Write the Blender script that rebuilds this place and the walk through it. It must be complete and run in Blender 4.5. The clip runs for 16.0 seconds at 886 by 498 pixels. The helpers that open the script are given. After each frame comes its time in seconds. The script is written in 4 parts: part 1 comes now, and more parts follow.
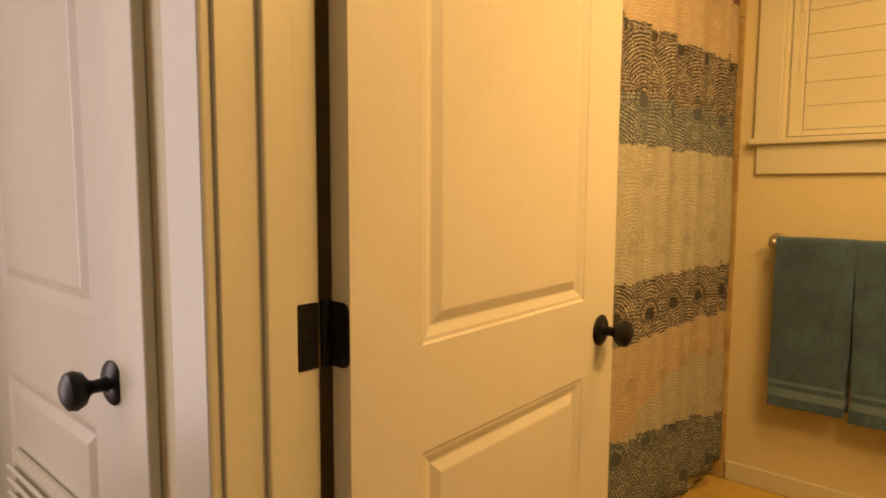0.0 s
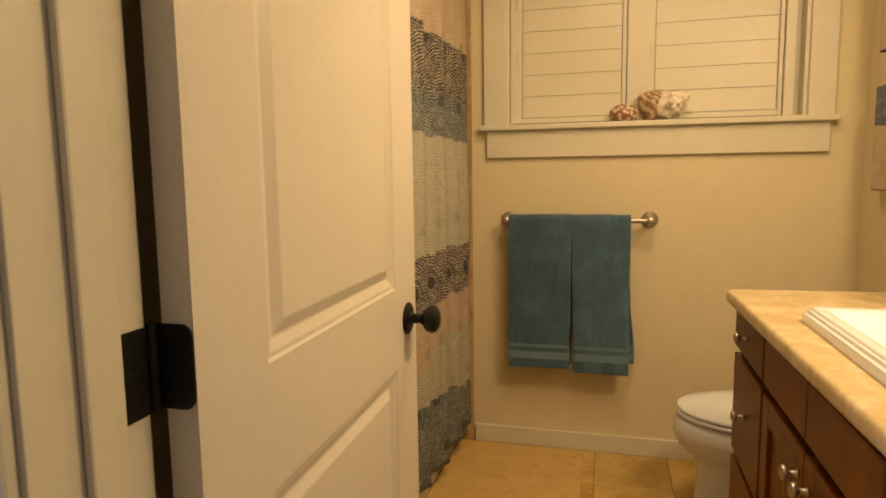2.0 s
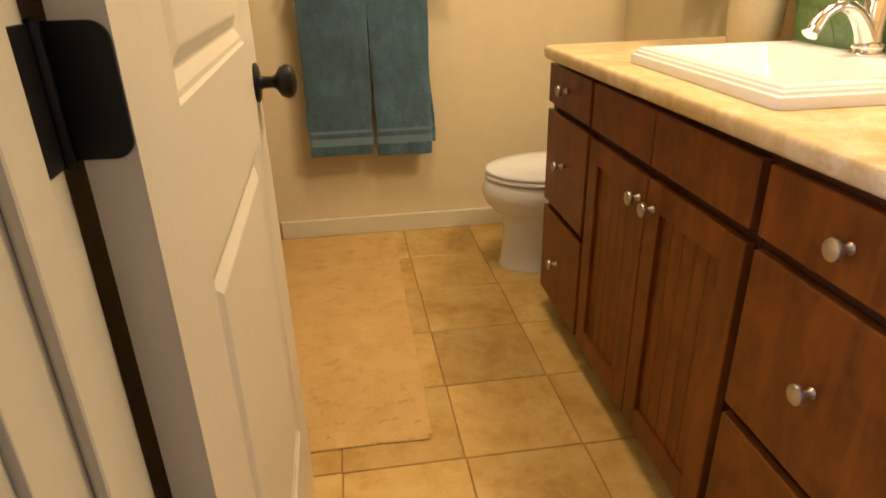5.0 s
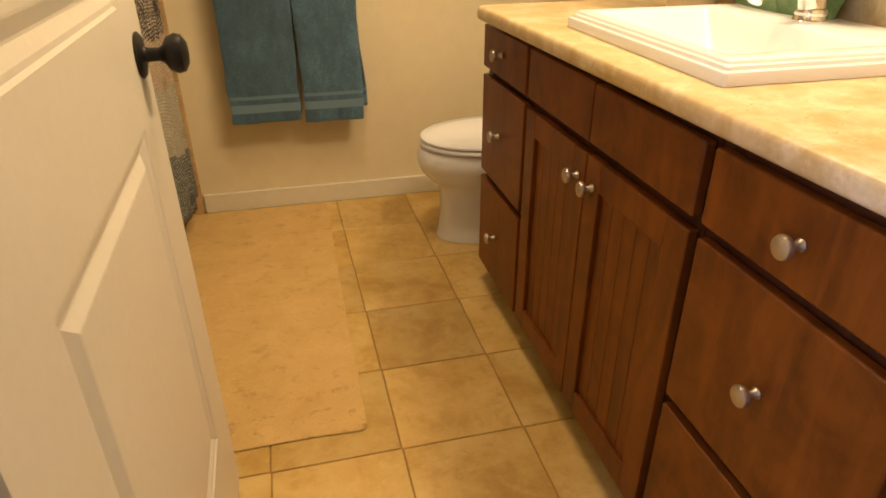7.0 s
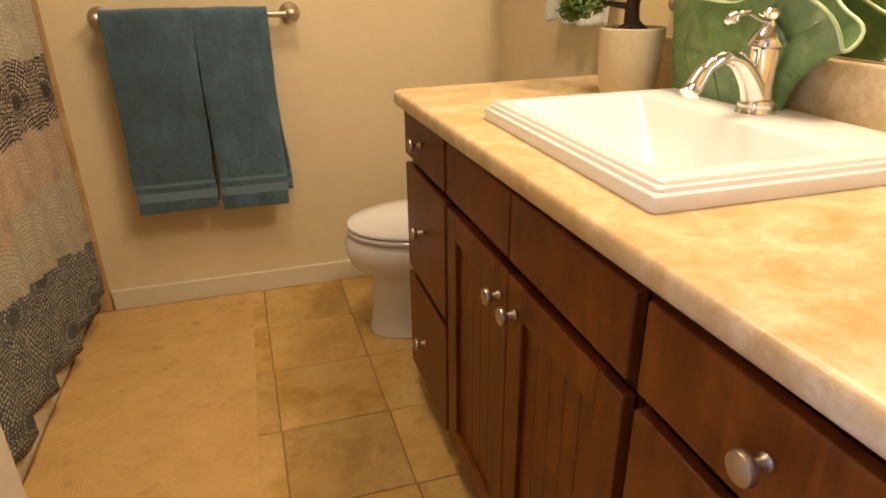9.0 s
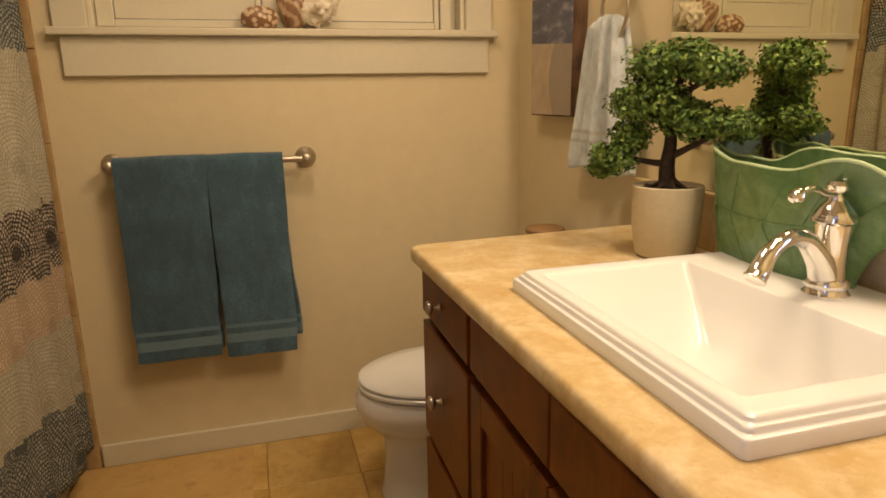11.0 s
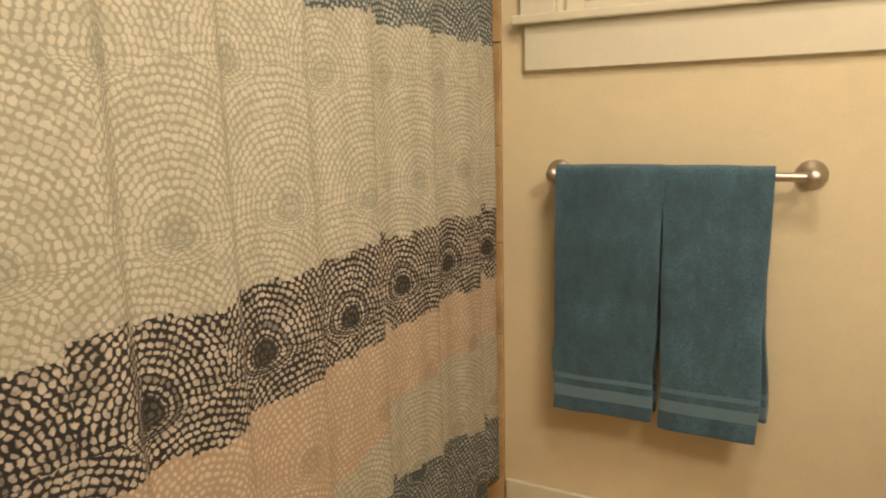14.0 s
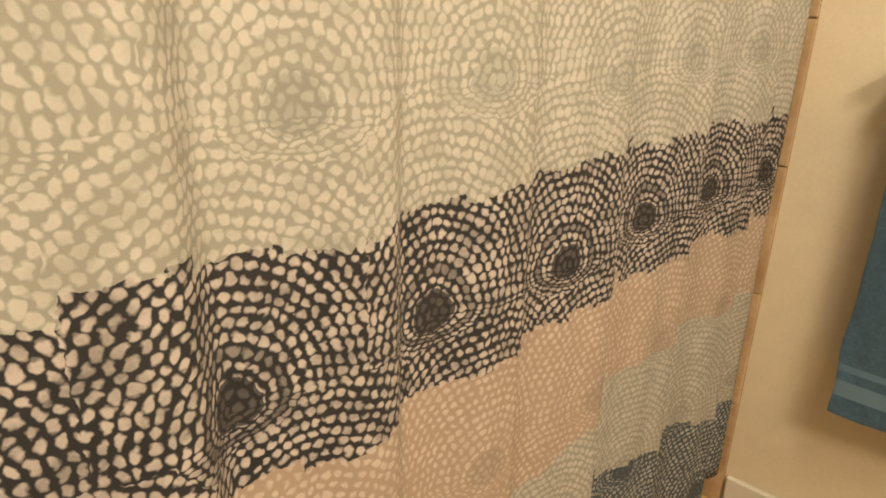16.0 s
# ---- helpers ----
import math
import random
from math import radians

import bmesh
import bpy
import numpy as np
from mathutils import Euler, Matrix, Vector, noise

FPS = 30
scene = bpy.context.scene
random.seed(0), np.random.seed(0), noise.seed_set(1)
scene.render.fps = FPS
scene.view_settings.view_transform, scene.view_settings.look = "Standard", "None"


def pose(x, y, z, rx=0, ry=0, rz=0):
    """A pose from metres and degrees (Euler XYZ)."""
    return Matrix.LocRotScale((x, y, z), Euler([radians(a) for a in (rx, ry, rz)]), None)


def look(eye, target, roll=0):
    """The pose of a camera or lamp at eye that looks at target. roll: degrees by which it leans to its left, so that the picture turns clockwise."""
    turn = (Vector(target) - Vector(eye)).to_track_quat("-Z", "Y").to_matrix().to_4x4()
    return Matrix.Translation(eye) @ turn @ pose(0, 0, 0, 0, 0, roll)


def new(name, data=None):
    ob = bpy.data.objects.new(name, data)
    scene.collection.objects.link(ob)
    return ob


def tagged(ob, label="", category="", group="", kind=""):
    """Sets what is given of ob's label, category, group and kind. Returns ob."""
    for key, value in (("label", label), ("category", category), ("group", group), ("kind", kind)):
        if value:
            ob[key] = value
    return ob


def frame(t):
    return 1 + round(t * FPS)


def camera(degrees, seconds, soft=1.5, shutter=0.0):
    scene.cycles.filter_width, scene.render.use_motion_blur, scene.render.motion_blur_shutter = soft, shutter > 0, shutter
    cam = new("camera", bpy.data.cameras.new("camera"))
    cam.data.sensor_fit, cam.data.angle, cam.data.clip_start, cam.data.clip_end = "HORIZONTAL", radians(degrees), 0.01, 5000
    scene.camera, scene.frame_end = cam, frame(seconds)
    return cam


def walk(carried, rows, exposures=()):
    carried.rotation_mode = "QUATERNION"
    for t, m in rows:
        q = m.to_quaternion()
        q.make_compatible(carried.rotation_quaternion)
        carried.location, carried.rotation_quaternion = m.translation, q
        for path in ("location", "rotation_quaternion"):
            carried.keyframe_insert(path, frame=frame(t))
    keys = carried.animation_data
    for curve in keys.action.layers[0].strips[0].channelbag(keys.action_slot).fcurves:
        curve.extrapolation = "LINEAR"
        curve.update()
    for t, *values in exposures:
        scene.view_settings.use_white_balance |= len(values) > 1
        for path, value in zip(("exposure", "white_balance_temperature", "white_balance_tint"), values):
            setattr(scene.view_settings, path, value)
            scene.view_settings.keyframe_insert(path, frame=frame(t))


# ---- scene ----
cam = camera(70.1, 16.0, 1.7, 0.2)
PATH = [
    (0, (0.077, -0.416, 1.218), (-1.241, 1.076, 1.028), 0.3),
    (0.5, (-0.004, -0.423, 1.227), (-1.077, 1.253, 1.024), -0.8),
    (1, (-0.066, -0.438, 1.234), (-0.916, 1.359, 1.018), -0.6),
    (1.5, (-0.115, -0.445, 1.229), (-0.78, 1.428, 1.007), -0.7),
    (2, (-0.141, -0.416, 1.212), (-0.656, 1.503, 0.98), -0.8),
    (2.5, (-0.194, -0.367, 1.204), (-0.534, 1.589, 0.965), -0.8),
    (3, (-0.24, -0.348, 1.192), (-0.405, 1.628, 0.928), -0.6),
    (3.5, (-0.305, -0.338, 1.185), (-0.247, 1.636, 0.868), -0.4),
    (4, (-0.359, -0.339, 1.161), (-0.188, 1.603, 0.711), -1.1),
    (4.5, (-0.375, -0.34, 1.132), (-0.145, 1.541, 0.494), -1.5),
    (5, (-0.384, -0.334, 1.101), (-0.133, 1.47, 0.276), -1.3),
    (5.2, (-0.385, -0.33, 1.09), (-0.123, 1.449, 0.216), -1.3),
    (7.3, (-0.301, -0.187, 1.11), (0.121, 1.522, 0.16), -0.1),
    (7.5, (-0.271, -0.157, 1.105), (0.157, 1.559, 0.169), -0.1),
    (8, (-0.207, -0.099, 1.106), (0.243, 1.615, 0.18), 0.1),
    (8.5, (-0.178, -0.055, 1.118), (0.308, 1.672, 0.236), -0.2),
    (9, (-0.151, -0.013, 1.135), (0.371, 1.743, 0.334), -0.7),
    (11.5, (-0.102, 0.227, 1.207), (0.385, 2.123, 0.797), -0.4),
    (12, (-0.083, 0.321, 1.198), (0.032, 2.28, 0.813), -1.0),
    (12.5, (-0.09, 0.391, 1.192), (-0.333, 2.339, 0.812), -1.8),
    (13, (-0.107, 0.476, 1.184), (-0.578, 2.385, 0.823), -2.1),
    (13.5, (-0.114, 0.584, 1.2), (-0.752, 2.432, 0.779), -1.0),
    (14, (-0.133, 0.653, 1.166), (-0.976, 2.421, 0.762), -1.6),
    (14.5, (-0.171, 0.773, 1.164), (-1.293, 2.368, 0.721), -1.2),
    (15, (-0.229, 0.853, 1.148), (-1.481, 2.337, 0.667), -0.9),
    (15.5, (-0.328, 0.929, 1.126), (-1.581, 2.378, 0.551), -0.4),
    (16, (-0.404, 0.973, 1.091), (-1.679, 2.346, 0.39), 0.6),
]
walk(cam, [(t, look(eye, target, roll)) for t, eye, target, roll in PATH],
     [(0.0, -0.12, 19000, 17), (0.5, -0.12, 17500, 17), (1.0, -0.12, 13000, 15), (2.5, -0.16, 7900, 12), (3.0, -0.14, 7500, 12), (3.5, 0.0, 7100, 11), (4.5, 0.22, 7300, 12), (5.0, 0.36, 7300, 12),
      (7.5, 0.36, 7500, 12), (9.0, 0.16, 7000, 17), (11.5, -0.38, 7100, 15), (12.5, -0.42, 7300, 14), (13.0, -0.18, 6900, 12), (13.5, 0.12, 6300, 9), (14.0, 0.40, 5900, 9), (15.0, 0.66, 5700, 9), (16.0, 0.76, 5650, 10)])

# ---- world and light ----
world = bpy.data.worlds.new("world")
scene.world = world
world.use_nodes = True
world.node_tree.nodes["Background"].inputs[0].default_value = (0.35, 0.45, 0.65, 1)
world.node_tree.nodes["Background"].inputs[1].default_value = 0.3


def area_lamp(name, m, w, h, power, colour, spread=180):
    lamp = bpy.data.lights.new(name, "AREA")
    lamp.shape, lamp.size, lamp.size_y, lamp.energy, lamp.color = "RECTANGLE", w, h, power, colour
    lamp.spread = radians(spread)
    ob = new(name, lamp)
    ob.matrix_world = m
    return ob


WARM = (1.0, 0.785, 0.545)
area_lamp("vanity_light", look((0.70, 0.85, 2.12), (-0.22, 1.30, 0.30)), 0.75, 0.18, 24.5, WARM)
# added overhead fill, no fixture known; brightens the floor and lower walls
area_lamp("ceiling_fill", look((-0.05, 1.25, 2.40), (-0.05, 1.25, 0.0)), 0.40, 0.40, 13.0, WARM)
# assumed hall daylight; the opening it shines from is unseen and added
area_lamp("hall_daylight_fill", look((-1.66, -0.85, 1.30), (0.0, -0.85, 1.30)), 0.65, 1.6, 27.0, (0.50, 0.58, 1.0))


# ---- materials ----
class Nodes:
    """Short names for building a node material."""

    def __init__(self, name):
        self.mat = bpy.data.materials.new(name)
        self.mat.use_nodes = True
        self.tree = self.mat.node_tree
        self.bsdf = self.tree.nodes["Principled BSDF"]

    def node(self, kind, **values):
        n = self.tree.nodes.new(kind)
        for key, value in values.items():
            setattr(n, key, value)
        return n

    def wire(self, a, b):
        if hasattr(a, "is_output"):
            self.tree.links.new(a, b)
        else:
            b.default_value = a

    def math(self, op, a, b=0.0, c=0.0):
        n = self.node("ShaderNodeMath", operation=op)
        for k, v in enumerate((a, b, c)):
            self.wire(v, n.inputs[k])
        return n.outputs[0]

    def mix(self, f, a, b, blend="MIX"):
        n = self.node("ShaderNodeMix", data_type="RGBA", blend_type=blend)
        self.wire(f, n.inputs[0])
        for v, k in ((a, 6), (b, 7)):
            self.wire(v if hasattr(v, "is_output") else (*v[:3], 1), n.inputs[k])
        return n.outputs[2]

    def coords(self, kind="Object"):
        return self.node("ShaderNodeTexCoord").outputs[kind]

    def noise(self, scale, detail=4.0, rough=0.55, vector=None, stretch=None, warp=0.0):
        v = vector or self.coords()
        if stretch:
            m = self.node("ShaderNodeMapping")
            self.wire(v, m.inputs[0])
            m.inputs["Scale"].default_value = stretch
            v = m.outputs[0]
        n = self.node("ShaderNodeTexNoise")
        self.wire(v, n.inputs["Vector"])
        n.inputs["Scale"].default_value, n.inputs["Detail"].default_value, n.inputs["Roughness"].default_value = scale, detail, rough
        n.inputs["Distortion"].default_value = warp
        return n.outputs[0]

    def ramp(self, value, stops, mode="LINEAR"):
        n = self.node("ShaderNodeValToRGB")
        n.color_ramp.interpolation = mode
        e = n.color_ramp.elements
        while len(e) < len(stops):
            e.new(0.5)
        for k, (p, c) in enumerate(stops):
            e[k].position = p
            e[k].color = (*c, 1) if len(c) == 3 else c
        self.wire(value, n.inputs[0])
        return n.outputs[0]

    def bump(self, height, strength, distance):
        n = self.node("ShaderNodeBump")
        n.inputs["Strength"].default_value, n.inputs["Distance"].default_value = strength, distance
        self.wire(height, n.inputs["Height"])
        self.wire(n.outputs[0], self.bsdf.inputs["Normal"])

    def done(self, colour, rough=0.5, metal=0.0, **more):
        self.wire(colour if hasattr(colour, "is_output") else (*colour, 1), self.bsdf.inputs["Base Color"])
        self.wire(rough, self.bsdf.inputs["Roughness"])
        self.bsdf.inputs["Metallic"].default_value = metal
        for key, value in more.items():
            self.bsdf.inputs[key].default_value = value
        return self.mat


def plain(name, colour, rough=0.5, metal=0.0, vary=0.06, scale=30, bump=0.0, **more):
    n = Nodes(name)
    k = n.noise(scale)
    k2 = n.noise(scale / 9)
    f = n.math("ADD", n.math("MULTIPLY", k, 0.5), n.math("MULTIPLY", k2, 0.5))
    dark = tuple(c * (1 - 2 * vary) for c in colour)
    light = tuple(min(1, c * (1 + 2 * vary)) for c in colour)
    c = n.ramp(f, ((0.3, dark), (0.7, light)))
    if bump:
        n.bump(k, bump, 0.002)
    r = n.math("ADD", rough - 0.05, n.math("MULTIPLY", k2, 0.1))
    return n.done(c, r, metal, **more)


PAINT_WALL = plain("wall_paint", (0.68, 0.59, 0.39), 0.62, vary=0.025, scale=160, bump=0.25)
PAINT_TRIM = plain("trim_paint", (0.66, 0.62, 0.485), 0.38, vary=0.02, scale=60, bump=0.06)
PAINT_DOOR = plain("door_paint", (0.66, 0.615, 0.515), 0.36, vary=0.02, scale=70, bump=0.10)
PAINT_CEIL = plain("ceiling_paint", (0.78, 0.74, 0.66), 0.8, vary=0.03, scale=120, bump=0.3)
BLACK = plain("black_bronze", (0.007, 0.006, 0.006), 0.40, 0.0, vary=0.2, scale=80, **{"Specular IOR Level": 0.3})
NICKEL = plain("brushed_nickel", (0.55, 0.49, 0.41), 0.40, 1.0, vary=0.05, scale=200)
CHROME = plain("chrome", (0.80, 0.79, 0.77), 0.07, 1.0, vary=0.02, scale=20)
CERAMIC = plain("white_ceramic", (0.80, 0.815, 0.82), 0.16, vary=0.01, scale=10)
DARK = plain("recess_shade_and_dark_box", (0.03, 0.015, 0.01), 0.7, vary=0.2)
SOIL = plain("soil", (0.05, 0.03, 0.02), 0.95, vary=0.5, scale=250, bump=1.0)
BARK = plain("bark", (0.035, 0.022, 0.015), 0.85, vary=0.4, scale=180, bump=1.0)
GROUT = plain("grout", (0.34, 0.205, 0.07), 0.9, vary=0.15, scale=120)
HALL_FLOOR = plain("hall_floor_wood", (0.30, 0.19, 0.11), 0.5, vary=0.2, scale=14)


def stone(name, base, light, dark, rough, scale, pieces=True, bump=0.15):
    """Travertine: clouds, warm stains and fine pits; each piece takes its own tone and its own part of the stone."""
    n = Nodes(name)
    info = n.node("ShaderNodeObjectInfo")
    v = n.node("ShaderNodeVectorMath", operation="ADD")
    n.wire(n.coords(), v.inputs[0])
    shift = n.node("ShaderNodeVectorMath", operation="SCALE")
    shift.inputs[0].default_value = (7.1, 3.3, 5.7)
    n.wire(info.outputs["Random"] if pieces else 0.0, shift.inputs["Scale"])
    n.wire(shift.outputs[0], v.inputs[1])
    w = v.outputs[0]
    big = n.noise(scale, 6, 0.62, w, warp=0.35)
    mid = n.noise(scale * 4.3, 6, 0.68, w, warp=0.3)
    fine = n.noise(scale * 60, 2, 0.5, w)
    c = n.ramp(big, ((0.30, dark), (0.5, base), (0.68, light)))
    c = n.mix(n.math("MULTIPLY", n.ramp(mid, ((0.52, (0, 0, 0)), (0.66, (1, 1, 1)))), 0.45), c, dark)
    c = n.mix(n.math("MULTIPLY", n.ramp(mid, ((0.32, (1, 1, 1)), (0.45, (0, 0, 0)))), 0.6), c, light)
    blot = n.noise(scale * 1.7, 7, 0.72, w, warp=0.2)
    c = n.mix(n.math("MULTIPLY", n.ramp(blot, ((0.55, (0, 0, 0)), (0.70, (1, 1, 1)))), 0.5), c, tuple(x * 0.85 for x in dark))
    c = n.mix(n.math("MULTIPLY", fine, 0.25), c, dark)
    if pieces:
        k = n.math("ADD", 0.86, n.math("MULTIPLY", info.outputs["Random"], 0.24))
        h = n.node("ShaderNodeHueSaturation")
        n.wire(k, h.inputs["Value"])
        n.wire(c, h.inputs["Color"])
        c = h.outputs[0]
    n.bump(n.math("ADD", mid, n.math("MULTIPLY", fine, 0.4)), bump, 0.002)
    return n.done(c, n.math("ADD", rough, n.math("MULTIPLY", mid, 0.15)))


TILE = stone("travertine_tile", (0.59, 0.395, 0.130), (0.68, 0.49, 0.20), (0.42, 0.24, 0.055), 0.32, 5.0)
COUNTER = stone("counter_stone", (0.63, 0.49, 0.265), (0.80, 0.69, 0.49), (0.52, 0.35, 0.14), 0.22, 15.0, False, 0.05)
SURROUND = stone("shower_tile", (0.52, 0.37, 0.19), (0.60, 0.45, 0.26), (0.38, 0.24, 0.11), 0.35, 7.0)


def wood(name, a, b, c, grain=(22, 22, 1.2), rough=0.33):
    n = Nodes(name)
    info = n.node("ShaderNodeObjectInfo")
    v = n.node("ShaderNodeVectorMath", operation="ADD")
    n.wire(n.coords(), v.inputs[0])
    shift = n.node("ShaderNodeVectorMath", operation="SCALE")
    shift.inputs[0].default_value = (3.1, 5.3, 2.7)
    n.wire(info.outputs["Random"], shift.inputs["Scale"])
    n.wire(shift.outputs[0], v.inputs[1])
    w = v.outputs[0]
    g = n.noise(2.2, 6, 0.62, w, stretch=grain, warp=0.6)
    pores = n.noise(9, 3, 0.6, w, stretch=(grain[0] * 3, grain[1] * 3, grain[2] * 2))
    cloud = n.noise(5.5, 5, 0.62, w, warp=1.8)
    col = n.ramp(g, ((0.28, a), (0.5, b), (0.75, c)))
    col = n.mix(n.math("MULTIPLY", n.ramp(cloud, ((0.40, (0, 0, 0)), (0.66, (1, 1, 1)))), 0.65), col, c)
    col = n.mix(n.math("MULTIPLY", n.ramp(pores, ((0.55, (0, 0, 0)), (0.75, (1, 1, 1)))), 0.18), col, a)
    n.bump(pores, 0.08, 0.001)
    n.bsdf.inputs["Specular IOR Level"].default_value = 0.32
    return n.done(col, n.math("ADD", rough, n.math("MULTIPLY", g, 0.12)))


WOOD = wood("stained_wood", (0.070, 0.018, 0.002), (0.125, 0.033, 0.004), (0.225, 0.064, 0.007), (9, 9, 1.3))
# darker version of the stained wood, for the case behind the fronts
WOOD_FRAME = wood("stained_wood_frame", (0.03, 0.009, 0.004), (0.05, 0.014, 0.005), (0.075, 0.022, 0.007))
EDGE_WOOD = wood("rough_picture_edge", (0.025, 0.012, 0.005), (0.055, 0.03, 0.014), (0.17, 0.10, 0.055), (60, 60, 6), 0.7)


def terry(name, base, stripes=(), grain=190, depth=0.75):
    """Looped cloth; stripes are (low, high, colour) by height."""
    n = Nodes(name)
    loops = n.noise(grain, 5, 0.8)
    folds = n.noise(11, 7, 0.72, stretch=(1, 1, 0.5))
    c = n.ramp(folds, ((0.32, tuple(x * 0.55 for x in base)), (0.68, tuple(x * 1.6 for x in base))))
    c = n.mix(n.ramp(loops, ((0.42, (0, 0, 0)), (0.62, (depth, depth, depth)))), c, tuple(x * 0.5 for x in base))
    z = n.node("ShaderNodeSeparateXYZ")
    n.wire(n.coords(), z.inputs[0])
    zz = z.outputs[2]
    for low, high, colour in stripes:
        inside = n.math("MULTIPLY", n.math("GREATER_THAN", zz, low), n.math("LESS_THAN", zz, high))
        c = n.mix(n.math("MULTIPLY", inside, 0.85), c, colour)
    n.bump(n.math("ADD", loops, n.math("MULTIPLY", folds, 0.9)), 0.9, 0.005)
    return n.done(c, 0.95, **{"Sheen Weight": 0.3})


TEAL = (0.056, 0.128, 0.182)
TOWEL = terry("teal_terry", TEAL, ((0.430, 0.461, (0.15, 0.25, 0.31)), (0.480, 0.493, (0.13, 0.23, 0.29))))
HAND_TOWEL = terry("pale_terry", (0.66, 0.735, 0.775), ((1.075, 1.085, (0.6, 0.62, 0.6)), (1.10, 1.11, (0.6, 0.62, 0.6))), 420, 0.25)


def rug_cloth():
    n = Nodes("rug_cloth")
    pile = n.noise(260, 4, 0.75)
    cloud = n.noise(9, 5, 0.65)
    c = n.ramp(cloud, ((0.3, (0.59, 0.375, 0.135)), (0.7, (0.70, 0.475, 0.19))))
    c = n.mix(n.ramp(pile, ((0.42, (0, 0, 0)), (0.66, (0.4, 0.4, 0.4)))), c, (0.46, 0.285, 0.085))
    sep = n.node("ShaderNodeSeparateXYZ")
    n.wire(n.coords(), sep.inputs[0])
    worn = n.math("MINIMUM", n.math("MAXIMUM", n.math("MULTIPLY", n.math("SUBTRACT", 1.5, sep.outputs[1]), 1.6), 0.45), 1.0)
    smudge = n.ramp(n.noise(15, 6, 0.72, stretch=(1, 1.4, 1)), ((0.55, (0, 0, 0)), (0.68, (0.75, 0.75, 0.75))))
    c = n.mix(n.math("MULTIPLY", smudge, worn), c, (0.27, 0.15, 0.05))
    n.bump(pile, 0.8, 0.003)
    return n.done(c, 0.95)


RUG = rug_cloth()



def curtain_print():
    """Printed cloth: bands of arches drawn in rows of dots, each arch with a solid eye at its foot."""
    n = Nodes("printed_curtain_cloth")
    sep = n.node("ShaderNodeSeparateXYZ")
    wob = n.node("ShaderNodeTexNoise")
    n.wire(n.coords("UV"), wob.inputs["Vector"])
    wob.inputs["Scale"].default_value, wob.inputs["Detail"].default_value = 55, 2
    off = n.node("ShaderNodeVectorMath", operation="MULTIPLY_ADD")
    n.wire(wob.outputs["Color"], off.inputs[0])
    off.inputs[1].default_value = (0.012, 0.012, 0)
    n.wire(n.coords("UV"), off.inputs[2])
    wob2 = n.node("ShaderNodeTexNoise")
    n.wire(n.coords("UV"), wob2.inputs["Vector"])
    wob2.inputs["Scale"].default_value, wob2.inputs["Detail"].default_value = 150, 1
    off2 = n.node("ShaderNodeVectorMath", operation="MULTIPLY_ADD")
    n.wire(wob2.outputs["Color"], off2.inputs[0])
    off2.inputs[1].default_value = (0.0045, 0.0045, 0)
    n.wire(off.outputs[0], off2.inputs[2])
    n.wire(off2.outputs[0], sep.inputs[0])
    u, v = sep.outputs[0], sep.outputs[1]
    W, P, H, C = 0.235, 0.0098, 0.225, 0.135
    base_row = n.math("FLOOR", n.math("DIVIDE", n.math("SUBTRACT", v, C), H))

    def arch(row):
        """Offsets from the eye of the nearest arch in a row, with its distance; arches reach far up and little down."""
        shift = n.ramp(n.math("DIVIDE", n.math("ADD", row, 1.75), 12.0), [((k + 0.5) / 12.0, (p / W,) * 3) for k, p in
                       enumerate((0.04, 0.091, 0.003, 0.065, 0.22, 0.05, 0.192, 0.09, 0.20, 0.03))], "CONSTANT")
        us = n.math("SUBTRACT", n.math("DIVIDE", u, W), shift)
        col = n.math("ROUND", us)
        rnd = n.node("ShaderNodeTexWhiteNoise", noise_dimensions="2D")
        pair = n.node("ShaderNodeCombineXYZ")
        n.wire(col, pair.inputs[0])
        n.wire(row, pair.inputs[1])
        n.wire(pair.outputs[0], rnd.inputs["Vector"])
        jit = n.math("MULTIPLY", n.math("SUBTRACT", rnd.outputs[0], 0.5), 0.02)
        du = n.math("ADD", n.math("MULTIPLY", n.math("SUBTRACT", us, col), W), jit)
        dv = n.math("SUBTRACT", v, n.math("ADD", n.math("ADD", n.math("MULTIPLY", row, H), C), jit))
        dv = n.math("MULTIPLY", dv, n.math("ADD", 0.85, n.math("MULTIPLY", n.math("LESS_THAN", dv, 0.0), 0.95)))
        return du, dv, n.math("SQRT", n.math("ADD", n.math("MULTIPLY", du, du), n.math("MULTIPLY", dv, dv)))

    low, high = arch(base_row), arch(n.math("ADD", base_row, 1.0))
    upper = n.math("LESS_THAN", n.math("MULTIPLY", high[2], 2.9), low[2])

    def pick(a, b):
        m = n.node("ShaderNodeMix", data_type="FLOAT")
        for x, k in ((upper, 0), (a, 2), (b, 3)):
            n.wire(x, m.inputs[k])
        return m.outputs[0]
    du, dv, r = (pick(a, b) for a, b in zip(low, high))
    half = n.node("ShaderNodeTexWhiteNoise", noise_dimensions="1D")
    n.wire(n.math("FLOOR", n.math("DIVIDE", u, 0.085)), half.inputs["W"])
    step = n.math("MULTIPLY", n.math("SUBTRACT", half.outputs[0], 0.5), 0.026)
    ragged = n.math("MULTIPLY", n.math("SUBTRACT", n.noise(60, 2, 0.6, n.coords("UV")), 0.5), 0.022)
    vb = n.math("ADD", v, n.math("ADD", step, ragged))
    # the lower bands slant: the slate one sinks and the pale one widens towards the far end
    def span(value, a, b, low, high):
        m = n.node("ShaderNodeMapRange")
        for k, x in enumerate((value, a, b, low, high)):
            n.wire(x, m.inputs[k])
        return m.outputs[0]
